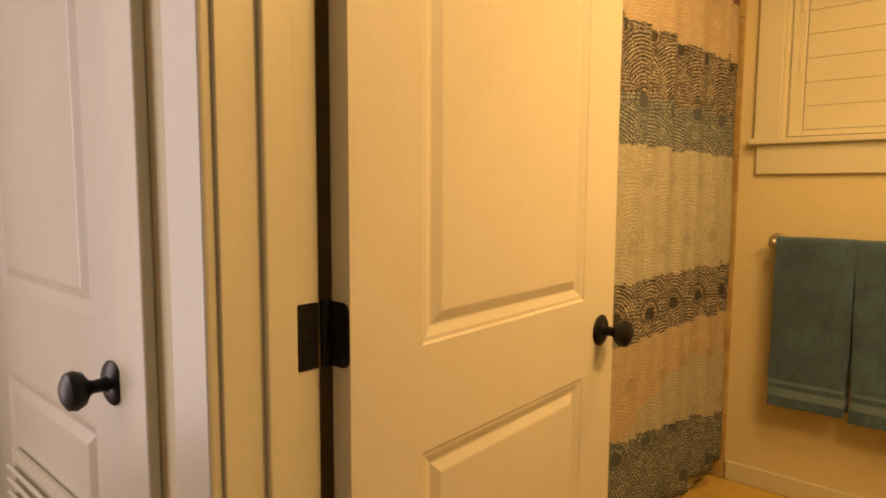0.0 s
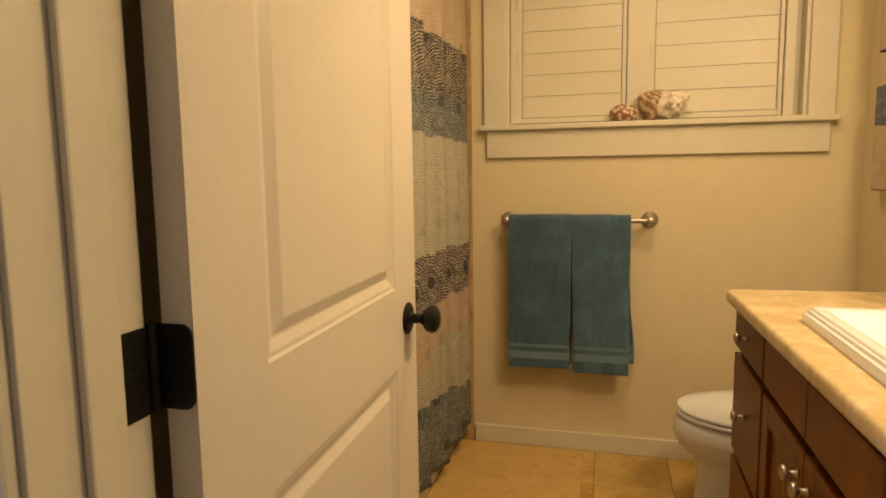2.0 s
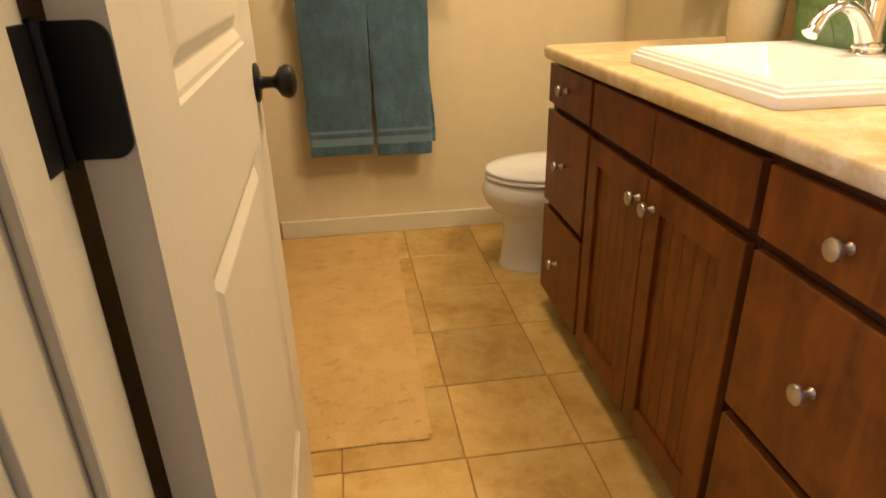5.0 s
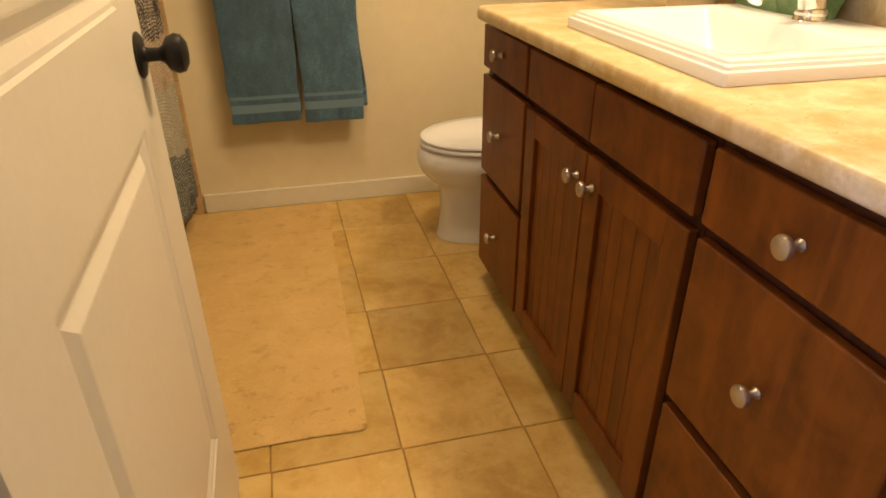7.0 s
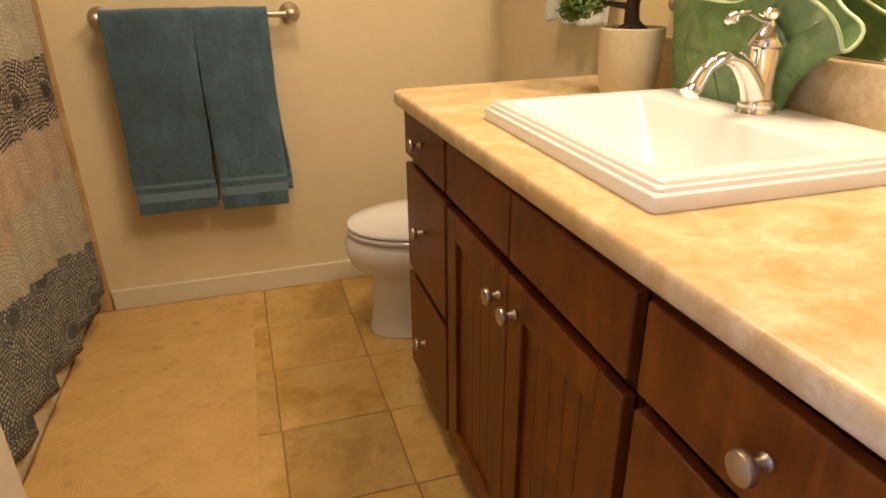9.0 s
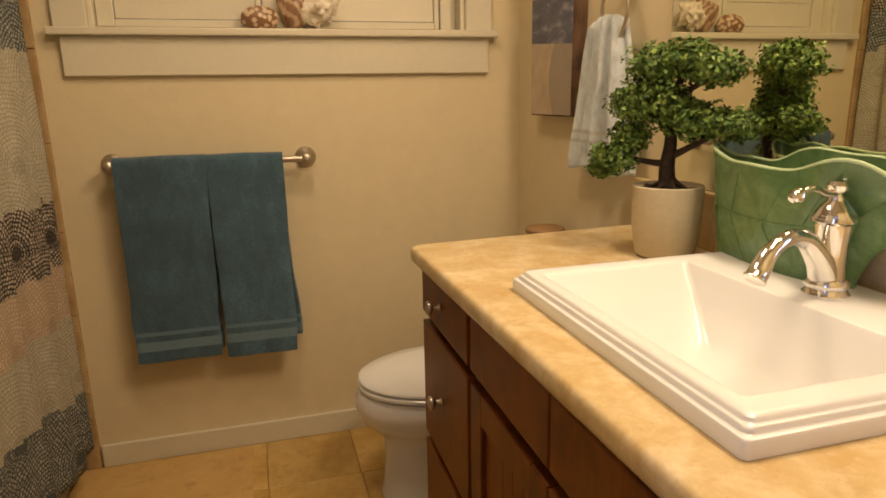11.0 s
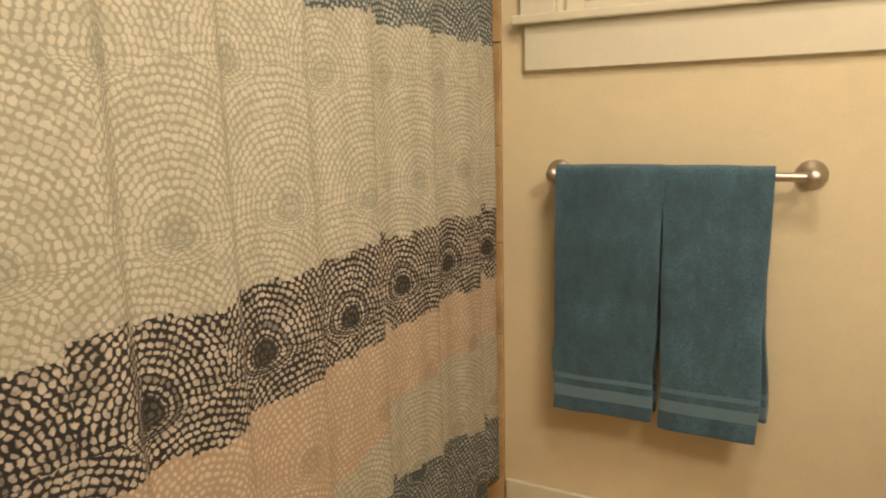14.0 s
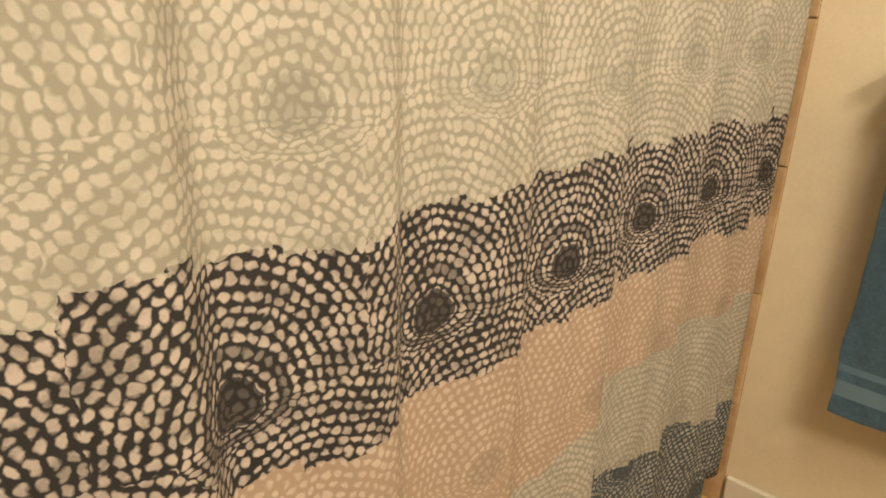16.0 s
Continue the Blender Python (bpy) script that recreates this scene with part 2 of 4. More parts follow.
    zs = n.math("SUBTRACT", 0.400, n.math("MULTIPLY", n.math("SUBTRACT", u, 0.92), 0.145))
    zt = n.math("MAXIMUM", n.math("ADD", zs, 0.004), n.math("MINIMUM", 0.575, n.math("ADD", 0.472, n.math("MULTIPLY", n.math("SUBTRACT", u, 0.815), 0.34))))
    t = n.math("ADD", span(vb, 0.0, zs, 0.0, 0.355), span(vb, zs, zt, 0.0, 0.1))
    t = n.math("ADD", t, span(vb, zt, 0.62, 0.0, 0.165))
    t = n.math("DIVIDE", n.math("ADD", t, n.math("MAXIMUM", n.math("SUBTRACT", vb, 0.62), 0.0)), 2.2)
    sage, sage_d = (0.315, 0.30, 0.225), (0.54, 0.505, 0.41)
    tan, tan_d = (0.40, 0.30, 0.205), (0.60, 0.50, 0.38)
    ink, ink_d = (0.010, 0.010, 0.011), (0.55, 0.475, 0.39)
    slate, slate_d = (0.045, 0.064, 0.072), (0.43, 0.43, 0.375)
    brown, brown_d = (0.10, 0.04, 0.02), (0.3, 0.18, 0.1)
    # band start, ground, dots, and how much larger or smaller its dots are
    rows = ((0.0, slate, slate_d, 0.0), (0.355, sage, sage_d, 0.05), (0.455, tan, tan_d, -0.02), (0.738, ink, ink_d, 0.03), (0.935, sage, sage_d, 0.07),
            (1.365, slate, slate_d, 0.0), (1.52, ink, ink_d, 0.0), (1.735, tan, tan_d, 0.0), (1.955, brown, brown_d, 0.0))
    ground = n.ramp(t, [(z / 2.2, a) for z, a, b, w in rows], "CONSTANT")
    dots = n.ramp(t, [(z / 2.2, b) for z, a, b, w in rows], "CONSTANT")
    swell = n.ramp(t, [(z / 2.2, (0.1 + w,) * 3) for z, a, b, w in rows], "CONSTANT")
    q = n.math("DIVIDE", r, P)
    ring = n.math("FLOOR", q)
    ang = n.math("ARCTAN2", du, dv)
    s = n.math("ADD", n.math("MULTIPLY", ang, n.math("MULTIPLY", n.math("ADD", ring, 0.5), 0.92)), n.math("MULTIPLY", ring, 0.5))
    a = n.math("MULTIPLY", n.math("SUBTRACT", n.math("SUBTRACT", q, ring), 0.5), 1.06)
    b = n.math("MULTIPLY", n.math("SUBTRACT", n.math("FRACT", s), 0.5), 0.93)
    d = n.math("SQRT", n.math("ADD", n.math("MULTIPLY", a, a), n.math("MULTIPLY", b, b)))
    size = n.noise(90, 3, 0.6, n.coords("UV"))
    patch = n.math("MULTIPLY", n.math("SUBTRACT", n.noise(16, 3, 0.6, n.coords("UV")), 0.5), 0.26)
    cut = n.math("ADD", n.math("ADD", n.math("ADD", swell, 0.11), patch), n.math("MULTIPLY", size, 0.40))
    f = n.math("MULTIPLY", n.math("SUBTRACT", cut, d), 6.0)
    f = n.math("MINIMUM", n.math("MAXIMUM", f, 0.0), 1.0)
    deep = n.ramp(t, [(z / 2.2, (1.0 if a in (ink, slate) else 0.5,) * 3) for z, a, b, w in rows], "CONSTANT")
    eye = n.math("MULTIPLY", n.math("LESS_THAN", q, 2.6), deep)
    halo = n.math("MULTIPLY", n.math("GREATER_THAN", q, 4.0), n.math("LESS_THAN", q, 5.0))
    out = n.math("SUBTRACT", n.math("SUBTRACT", 1.0, n.math("MULTIPLY", eye, 0.86)), n.math("MULTIPLY", n.math("MULTIPLY", halo, deep), 0.55))
    blot = n.ramp(n.noise(30, 5, 0.65, n.coords("UV")), ((0.36, (0.50, 0.50, 0.50)), (0.58, (1, 1, 1))))
    ground = n.mix(n.math("MULTIPLY", n.math("LESS_THAN", q, 2.9), 0.32), ground, n.mix(1.0, ground, (0.55, 0.62, 0.66), "MULTIPLY"))
    fade = n.math("MULTIPLY", n.math("MULTIPLY", f, out), blot)
    c = n.mix(fade, ground, dots)
    weave = n.noise(900, 1, 0.5, n.coords("UV"))
    cloud = n.noise(7, 3, 0.5, n.coords("UV"))
    c = n.mix(n.math("MULTIPLY", cloud, 0.25), c, n.mix(0.5, c, (0.2, 0.17, 0.12)))
    n.bump(weave, 0.25, 0.001)
    return n.done(c, 0.85)


CURTAIN = curtain_print()


# ---- mesh helpers ----
def thing(name, at, label, category, group="", kind=""):
    ob = new(name)
    ob.empty_display_size = 0.05
    ob.matrix_world = Matrix.Translation(at)
    BASES[ob.name] = Vector(at)
    return tagged(ob, label, category, group, kind)


BASES = {}


def part(name, bm, material, parent=None, label="", smooth=False, category="", kind="", group=""):
    """Links a bmesh given in world metres as one mesh object, under a thing or a part."""
    mesh = bpy.data.meshes.new(name)
    base = BASES.get(parent.name, Vector()) if parent else Vector()
    bmesh.ops.translate(bm, verts=bm.verts, vec=-base)
    bmesh.ops.recalc_face_normals(bm, faces=bm.faces)
    for f in bm.faces:
        f.smooth = smooth
    bm.to_mesh(mesh)
    bm.free()
    mesh.materials.append(material)
    if smooth:
        mesh.set_sharp_from_angle(angle=radians(40))
    ob = new(name, mesh)
    if parent:
        ob.parent = parent
        BASES[ob.name] = base
    return tagged(ob, label, category, group, kind)


def box(x0, x1, y0, y1, z0, z1, bevel=0.0, seg=2, bm=None):
    one = bmesh.new()
    bmesh.ops.create_cube(one, size=1)
    for v in one.verts:
        v.co = Vector(((x0 + x1) / 2 + v.co.x * (x1 - x0), (y0 + y1) / 2 + v.co.y * (y1 - y0), (z0 + z1) / 2 + v.co.z * (z1 - z0)))
    if bevel:
        bmesh.ops.bevel(one, geom=one.edges[:], offset=bevel, segments=seg, profile=0.5, affect="EDGES")
    return join(bm, one)


def join(bm, one):
    if bm is None:
        return one
    tmp = bpy.data.meshes.new("tmp")
    one.to_mesh(tmp)
    one.free()
    bm.from_mesh(tmp)
    bpy.data.meshes.remove(tmp)
    return bm


def loft(rings, cap0=True, cap1=True, closed=True, bm=None):
    bm = bm or bmesh.new()
    rows = [[bm.verts.new(p) for p in ring] for ring in rings]
    k = len(rows[0])
    for a, b in zip(rows, rows[1:]):
        for i in range(k if closed else k - 1):
            bm.faces.new((a[i], a[(i + 1) % k], b[(i + 1) % k], b[i]))
    if cap0:
        bm.faces.new(rows[0])
    if cap1:
        bm.faces.new(rows[-1])
    return bm


def lathe(profile, at, axis=(0, 0, 1), seg=24, bm=None):
    """profile: (radius, height) along the axis."""
    turn = Vector(axis).to_track_quat("Z", "Y").to_matrix()
    at = Vector(at)
    rings = [[at + turn @ Vector((r * math.cos(2 * math.pi * i / seg), r * math.sin(2 * math.pi * i / seg), h)) for i in range(seg)] for r, h in profile]
    return loft(rings, bm=bm)


def tube(points, radii, seg=14, bm=None):
    pts = [Vector(p) for p in points]
    rings, side = [], None
    for i, p in enumerate(pts):
        d = (pts[min(i + 1, len(pts) - 1)] - pts[max(i - 1, 0)]).normalized()
        if side is None:
            side = d.orthogonal().normalized()
        side = (side - d * side.dot(d)).normalized()
        up = d.cross(side)
        r = radii[i] if isinstance(radii, (list, tuple)) else radii
        rings.append([p + r * (math.cos(2 * math.pi * j / seg) * side + math.sin(2 * math.pi * j / seg) * up) for j in range(seg)])
    return loft(rings, bm=bm)


def smooth_path(points, n=6):
    """Catmull-Rom through the points."""
    p = [Vector(q) for q in points]
    p = [2 * p[0] - p[1]] + p + [2 * p[-1] - p[-2]]
    out = []
    for i in range(1, len(p) - 2):
        for k in range(n):
            t = k / n
            a, b, c, d = p[i - 1:i + 3]
            out.append(0.5 * (2 * b + (c - a) * t + (2 * a - 5 * b + 4 * c - d) * t * t + (3 * b - a - 3 * c + d) * t ** 3))
    return out + [p[-2]]


def rounded(cx, cy, hx, hy, r, z, seg=6):
    """A rounded rectangle as a ring at height z."""
    out = []
    for sx, sy, a0 in ((1, 1, 0), (-1, 1, 90), (-1, -1, 180), (1, -1, 270)):
        for k in range(seg + 1):
            a = radians(a0 + 90 * k / seg)
            out.append(Vector((cx + sx * (hx - r) + r * math.cos(a), cy + sy * (hy - r) + r * math.sin(a), z)))
    return out


# ---- the plan ----
Y_FAR, X_RIGHT, X_TUB, CEIL = 2.32, 0.775, -0.735, 2.44
Y_HALL, Y_BATH = -0.060, 0.069
JAMB_L, JAMB_R, HEAD = -0.562, 0.205, 2.05
WX0, WX1, WZ0, WZ1 = -0.588, 0.572, 1.40, 2.06


def structure(name, bm, material, label, **more):
    return part(name, bm, material, None, label, category=more.get("category", name.split("_")[0]), kind="structure")


b = box(-1.75, WX0, Y_FAR, Y_FAR + 0.16, 0, CEIL)
box(WX1, X_RIGHT + 0.14, Y_FAR, Y_FAR + 0.16, 0, CEIL, bm=b)
box(WX0, WX1, Y_FAR, Y_FAR + 0.16, 0, WZ0 - 0.02, bm=b)
box(WX0, WX1, Y_FAR, Y_FAR + 0.16, WZ1, CEIL, bm=b)
structure("wall_north", b, PAINT_WALL, "cream painted wall with a shuttered window")
structure("wall_east", box(X_RIGHT, X_RIGHT + 0.14, Y_HALL, Y_FAR, 0, CEIL), PAINT_WALL, "cream painted wall behind the vanity")
b = box(-0.808, JAMB_L - 0.02, Y_HALL, Y_BATH, 0, CEIL)
box(-1.75, -1.568, Y_HALL, Y_BATH, 0, CEIL, bm=b)
box(-1.568, -0.808, Y_HALL, Y_BATH, HEAD, CEIL, bm=b)
box(-1.568, -0.808, 0.0, Y_BATH, 0, HEAD, bm=b)
box(JAMB_R + 0.02, 1.6, Y_HALL, Y_BATH, 0, CEIL, bm=b)
box(JAMB_L - 0.02, JAMB_R + 0.02, Y_HALL, Y_BATH, HEAD + 0.02, CEIL, bm=b)
structure("wall_south", b, PAINT_WALL, "cream painted wall with the bathroom doorway")
b = box(-1.75, -1.61, Y_BATH, Y_FAR, 0, CEIL)
# set forward behind the open door, to keep light out of the hinge gap
box(-1.61, -0.66, Y_BATH, 0.80, 0, CEIL, bm=b)
structure("wall_west", b, PAINT_WALL, "cream painted wall round the bath alcove")
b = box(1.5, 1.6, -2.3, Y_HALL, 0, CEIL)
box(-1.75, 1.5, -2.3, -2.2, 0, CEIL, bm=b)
# opening made up to hold the hall daylight lamp
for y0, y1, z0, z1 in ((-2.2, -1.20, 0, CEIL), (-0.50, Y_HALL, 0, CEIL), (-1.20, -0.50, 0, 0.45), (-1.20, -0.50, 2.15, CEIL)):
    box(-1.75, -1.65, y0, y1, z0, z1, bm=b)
structure("wall_hall", b, PAINT_WALL, "unseen cream hallway wall with an opening added for the daylight lamp")
structure("ceiling", box(-1.75, 1.6, -2.3, Y_FAR + 0.16, CEIL, CEIL + 0.1), PAINT_CEIL, "off-white painted ceiling")
floor = structure("floor", box(-1.75, 1.6, -0.006, Y_FAR + 0.16, -0.12, -0.004), GROUT, "travertine tiled bathroom floor with brown grout")
structure("floor_hall", box(-1.75, 1.6, -2.3, -0.006, -0.12, -0.002), HALL_FLOOR, "brown wooden hallway floor", category="floor")

b = box(-0.73, X_RIGHT, Y_FAR - 0.014, Y_FAR, 0, 0.08, 0.003)
box(X_RIGHT - 0.014, X_RIGHT, 1.56, Y_FAR - 0.014, 0, 0.08, 0.003, bm=b)
structure("baseboard", b, PAINT_TRIM, "cream painted baseboard along the wall")

# ---- doorway: jambs, stops and casings ----
b = bmesh.new()
for x0, x1 in ((JAMB_L - 0.02, JAMB_L), (JAMB_R, JAMB_R + 0.02)):
    box(x0, x1, Y_HALL - 0.002, Y_BATH + 0.002, 0, HEAD, 0.0015, bm=b)
box(JAMB_L - 0.02, JAMB_R + 0.02, Y_HALL - 0.002, Y_BATH + 0.002, HEAD, HEAD + 0.02, 0.0015, bm=b)
box(JAMB_L, JAMB_L + 0.009, -0.010, 0.033, 0, HEAD, 0.003, bm=b)
box(JAMB_R - 0.009, JAMB_R, -0.010, 0.033, 0, HEAD, 0.003, bm=b)
box(JAMB_L + 0.009, JAMB_R - 0.009, -0.010, 0.033, HEAD - 0.009, HEAD, 0.003, bm=b)
structure("door_frame", b, PAINT_TRIM, "white painted door jamb with a raised stop")


def casing(name, x0, x1, z1, width, y0, y1):
    b = box(x0 - width, x0, y0, y1, 0, z1, 0.004)
    box(x1, x1 + width, y0, y1, 0, z1, 0.004, bm=b)
    box(x0 - width - 0.01, x1 + width + 0.01, y0 - 0.003, y1, z1, z1 + width + 0.01, 0.004, bm=b)
    return structure(name, b, PAINT_TRIM, "white painted flat door casing", category="trim")


casing("trim_bathroom_door", JAMB_L - 0.006, JAMB_R + 0.006, HEAD + 0.006, 0.086, Y_HALL - 0.017, Y_HALL)
casing("trim_hall_door", -1.562, -0.814, HEAD + 0.006, 0.086, Y_HALL - 0.017, Y_HALL)


def panel_face(x_face, out, y0, y1, z0, z1, bm, depth=0.009):
    """A moulded recess: a bevelled frame sinking to a flat field that rises again; out is the way the face looks, along x."""
    def ring(inset, d):
        x = x_face + out * d
        return [Vector((x, y0 + inset, z0 + inset)), Vector((x, y1 - inset, z0 + inset)), Vector((x, y1 - inset, z1 - inset)), Vector((x, y0 + inset, z1 - inset))]
    loft([ring(0, 0), ring(0.004, -0.003), ring(0.010, -0.0035), ring(0.024, -depth), ring(0.027, -depth), ring(0.043, -0.0025), ring(0.046, -0.002)], cap0=False, bm=bm)


def door_leaf(name, width, height, thick, label, louvre=False, lock=(0.826, 0.984), knob_z=0.912):
    """A two-panel moulded door: stands along y from its hinge edge at the origin, its face at x = 0, its back at -thick."""
    root = thing(name, (0, 0, 0), label, "door")
    st, rails = 0.136, ((0, 0.235), (lock[0], lock[1]), (height - 0.15, height))
    b = bmesh.new()
    spots = ((0, st, 0, height), (width - st, width, 0, height)) + tuple((st, width - st, a, c) for a, c in rails)
    for y0, y1, z0, z1 in spots:
        for x in (0.0, -thick):
            b.faces.new([b.verts.new((x, y, z)) for y, z in ((y0, z0), (y1, z0), (y1, z1), (y0, z1))])
    for z0, z1 in ((rails[0][1], rails[1][0]), (rails[1][1], rails[2][0])):
        panel_face(0.0, 1, st, width - st, z0, z1, b)
        panel_face(-thick, -1, st, width - st, z0, z1, b)
    bmesh.ops.remove_doubles(b, verts=b.verts, dist=0.0002)
    for y in (0.0, width):
        b.faces.new([b.verts.new(p) for p in ((0, y, 0), (-thick, y, 0), (-thick, y, height), (0, y, height))])
    for z in (0.0, height):
        b.faces.new([b.verts.new(p) for p in ((0, 0, z), (-thick, 0, z), (-thick, width, z), (0, width, z))])
    bmesh.ops.remove_doubles(b, verts=b.verts, dist=0.0002)
    part("leaf", b, PAINT_DOOR, root)
    for out, x in ((1, 0.0), (-1, -thick)):
        rose = part("rose", lathe(((0.001, 0), (0.032, 0), (0.033, 0.003), (0.028, 0.007), (0.012, 0.009), (0.011, 0.012)), (x, width - 0.062, knob_z), (out, 0, 0), 28), BLACK, root, smooth=True)
        part("knob", lathe(((0.0105, 0.008), (0.0095, 0.028), (0.013, 0.034), (0.024, 0.041), (0.0285, 0.052), (0.026, 0.061), (0.016, 0.067), (0.001, 0.069)), (x, width - 0.062, knob_z), (out, 0, 0), 28),
             BLACK, rose, "black round knob", smooth=True)
    if louvre:
        vent = part("vent", box(0.001, 0.012, st + 0.06, width - st - 0.06, 0.35, 0.69, 0.002), PAINT_TRIM, root, "white louvred vent")
        for k in range(11):
            s = box(-0.003, 0.003, st + 0.08, width - st - 0.08, -0.014, 0.014)
            bmesh.ops.rotate(s, verts=s.verts, cent=(0, 0, 0), matrix=Matrix.Rotation(radians(40), 3, "Y"))
            bmesh.ops.translate(s, verts=s.verts, vec=(0.016, 0, 0.385 + k * 0.027))
            part("slat", s, PAINT_TRIM, vent)
    return root


DOOR_X, DOOR_Y = -0.522, 0.088
bath_door = door_leaf("door_1", 0.757, 2.03, 0.034, "white two-panel bathroom door standing wide open")
bath_door.matrix_world = pose(DOOR_X, DOOR_Y, 0.012, 0, 0, 1.5)
hall_door = door_leaf("door_2", 0.756, 2.03, 0.035, "white closed hallway door with a louvred vent", True, (0.842, 1.006), 0.925)
hall_door.matrix_world = pose(-1.568, -0.062, 0.010, 0, 0, -90)


def hinge(z):
    root = thing("door_hinge", (JAMB_L, 0.06, z), "black metal butt hinge with rounded corners", "hinge", "door hinges")
    h = 0.042

    def outline(a0, a1, r):
        """A leaf's outline with two rounded outer corners at a1."""
        s = 1 if a1 > a0 else -1
        out = [(a0, -h), (a0, h)]
        out += [(a1 - s * r + s * r * math.sin(radians(k * 15)), h - r + r * math.cos(radians(k * 15))) for k in range(7)]
        out += [(a1 - s * r + s * r * math.cos(radians(k * 15)), -h + r - r * math.sin(radians(k * 15))) for k in range(7)]
        return out
    o = outline(0.068, 0.036, 0.004)
    part("jamb_leaf", loft([[Vector((JAMB_L - 0.0005 + d, y, z + c)) for y, c in o] for d in (0, 0.0028)]), BLACK, root)
    o = outline(JAMB_L + 0.001, DOOR_X - 0.001, 0.012)
    part("door_leaf_plate", loft([[Vector((x, DOOR_Y - 0.0025 + d, z + c)) for x, c in o] for d in (0, 0.0028)]), BLACK, root)
    part("knuckle", lathe(((0.001, -h - 0.003), (0.004, -h - 0.001), (0.0048, -h), (0.0048, h), (0.004, h + 0.001), (0.001, h + 0.003)), (JAMB_L + 0.0, 0.079, z), (0, 0, 1), 14), BLACK, root, smooth=True)
    for c, y in ((-0.028, 0.036), (0.0, 0.046), (0.028, 0.036)):
        part("screw", lathe(((0.001, 0), (0.004, 0), (0.003, 0.001), (0.001, 0.001)), (JAMB_L + 0.0022, y, z + c), (1, 0, 0), 10), BLACK, root)


for z in (0.28, 1.033, 1.80):
    hinge(z)

# ---- window ----
b = box(WX0 - 0.092, WX0, Y_FAR - 0.02, Y_FAR, 1.42, WZ1, 0.003)
box(WX1, WX1 + 0.092, Y_FAR - 0.02, Y_FAR, 1.42, WZ1, 0.003, bm=b)
box(WX0 - 0.10, WX1 + 0.10, Y_FAR - 0.024, Y_FAR, WZ1, WZ1 + 0.10, 0.003, bm=b)
window = structure("window_1", b, PAINT_TRIM, "cream painted window casing with closed shutters", category="window")
part("window_sill", box(WX0 - 0.108, WX1 + 0.108, Y_FAR - 0.045, Y_FAR + 0.10, 1.397, 1.42, 0.005), PAINT_TRIM, window)
part("apron", box(WX0 - 0.08, WX1 + 0.08, Y_FAR - 0.02, Y_FAR, 1.282, 1.397, 0.003), PAINT_TRIM, window)
b = box(WX0, WX0 + 0.014, Y_FAR, Y_FAR + 0.10, 1.42, WZ1, 0.002)
box(WX1 - 0.014, WX1, Y_FAR, Y_FAR + 0.10, 1.42, WZ1, 0.002, bm=b)
box(WX0 + 0.014, WX1 - 0.014, Y_FAR, Y_FAR + 0.10, WZ1 - 0.014, WZ1, 0.002, bm=b)
part("window_frame", b, PAINT_TRIM, window)
GLASS = plain("window_glass", (0.9, 0.9, 0.9), 0.03, vary=0.0)
GLASS.node_tree.nodes["Principled BSDF"].inputs["Transmission Weight"].default_value = 1.0
pane = part("pane", box(WX0, WX1, Y_FAR + 0.13, Y_FAR + 0.136, 1.42, WZ1), GLASS, window)


def shutter(x0, x1, left, right, hinge_x):
    """A louvred panel, its blades closed."""
    y, z0, z1 = Y_FAR + 0.045, 1.428, WZ1 - 0.018
    root = thing("shutter", (x0, y, z0), "cream wooden shutter panel with wide closed blades", "shutter", "window shutters")
    for a, c in ((x0, x0 + left), (x1 - right, x1)):
        part("stile", box(a, c, y - 0.014, y + 0.014, z0, z1, 0.003), PAINT_TRIM, root)
    for a, c in ((z0, z0 + 0.022), (z1 - 0.05, z1)):
        part("rail", box(x0 + left, x1 - right, y - 0.012, y + 0.012, a, c, 0.002), PAINT_TRIM, root)
    n, first = 6, z0 + 0.024
    pitch = (z1 - 0.052 - first) / n
    for k in range(n):
        zc = first + (k + 0.5) * pitch
        s = box(x0 + left + 0.002, x1 - right - 0.002, y - 0.0035, y + 0.0035, zc - pitch / 2 + 0.0003, zc + pitch / 2 - 0.0003, 0.0014, 2)
        bmesh.ops.rotate(s, verts=s.verts, cent=(0, y, zc), matrix=Matrix.Rotation(radians(-1.5), 3, "X"))
        part("blade", s, PAINT_TRIM, root)
    for zc in (1.70, 1.93):
        part("hinge", box(hinge_x, hinge_x + 0.012, y - 0.019, y - 0.0142, zc - 0.032, zc + 0.032, 0.002), PAINT_TRIM, root)
    return root


shutter(WX0 + 0.016, -0.094, 0.049, 0.016, -0.545)
shutter(-0.090, 0.491, 0.108, 0.016, 0.0)
# filler added behind the groove to block sky light from showing through
part("groove_filler", box(0.4935, WX1 - 0.0145, Y_FAR + 0.064, Y_FAR + 0.10, 1.421, WZ1 - 0.0145, 0.001), PAINT_TRIM, window)
part("stop_strip", box(0.494, 0.530, Y_FAR + 0.02, Y_FAR + 0.06, 1.421, WZ1 - 0.0145, 0.002), PAINT_TRIM, window)

# ---- bath alcove and curtain ----
surround = structure("trim_shower_tile", box(-1.61, X_TUB - 0.002, Y_FAR - 0.005, Y_FAR, 0.0, 2.2), GROUT, "brown travertine shower surround beside the curtain", category="tile")
for k in range(8):
    for j in range(3):
        x1 = X_TUB - 0.002 - j * 0.30
        z0 = 0.002 + k * 0.272
        part("tile", box(max(x1 - 0.297, -1.605), x1, Y_FAR - 0.013, Y_FAR - 0.004, z0, z0 + 0.269, 0.0015, 1), SURROUND, surround)
tub = thing("bathtub", (-1.2, 1.56, 0), "white bathtub with a plain apron behind the curtain", "bathtub")
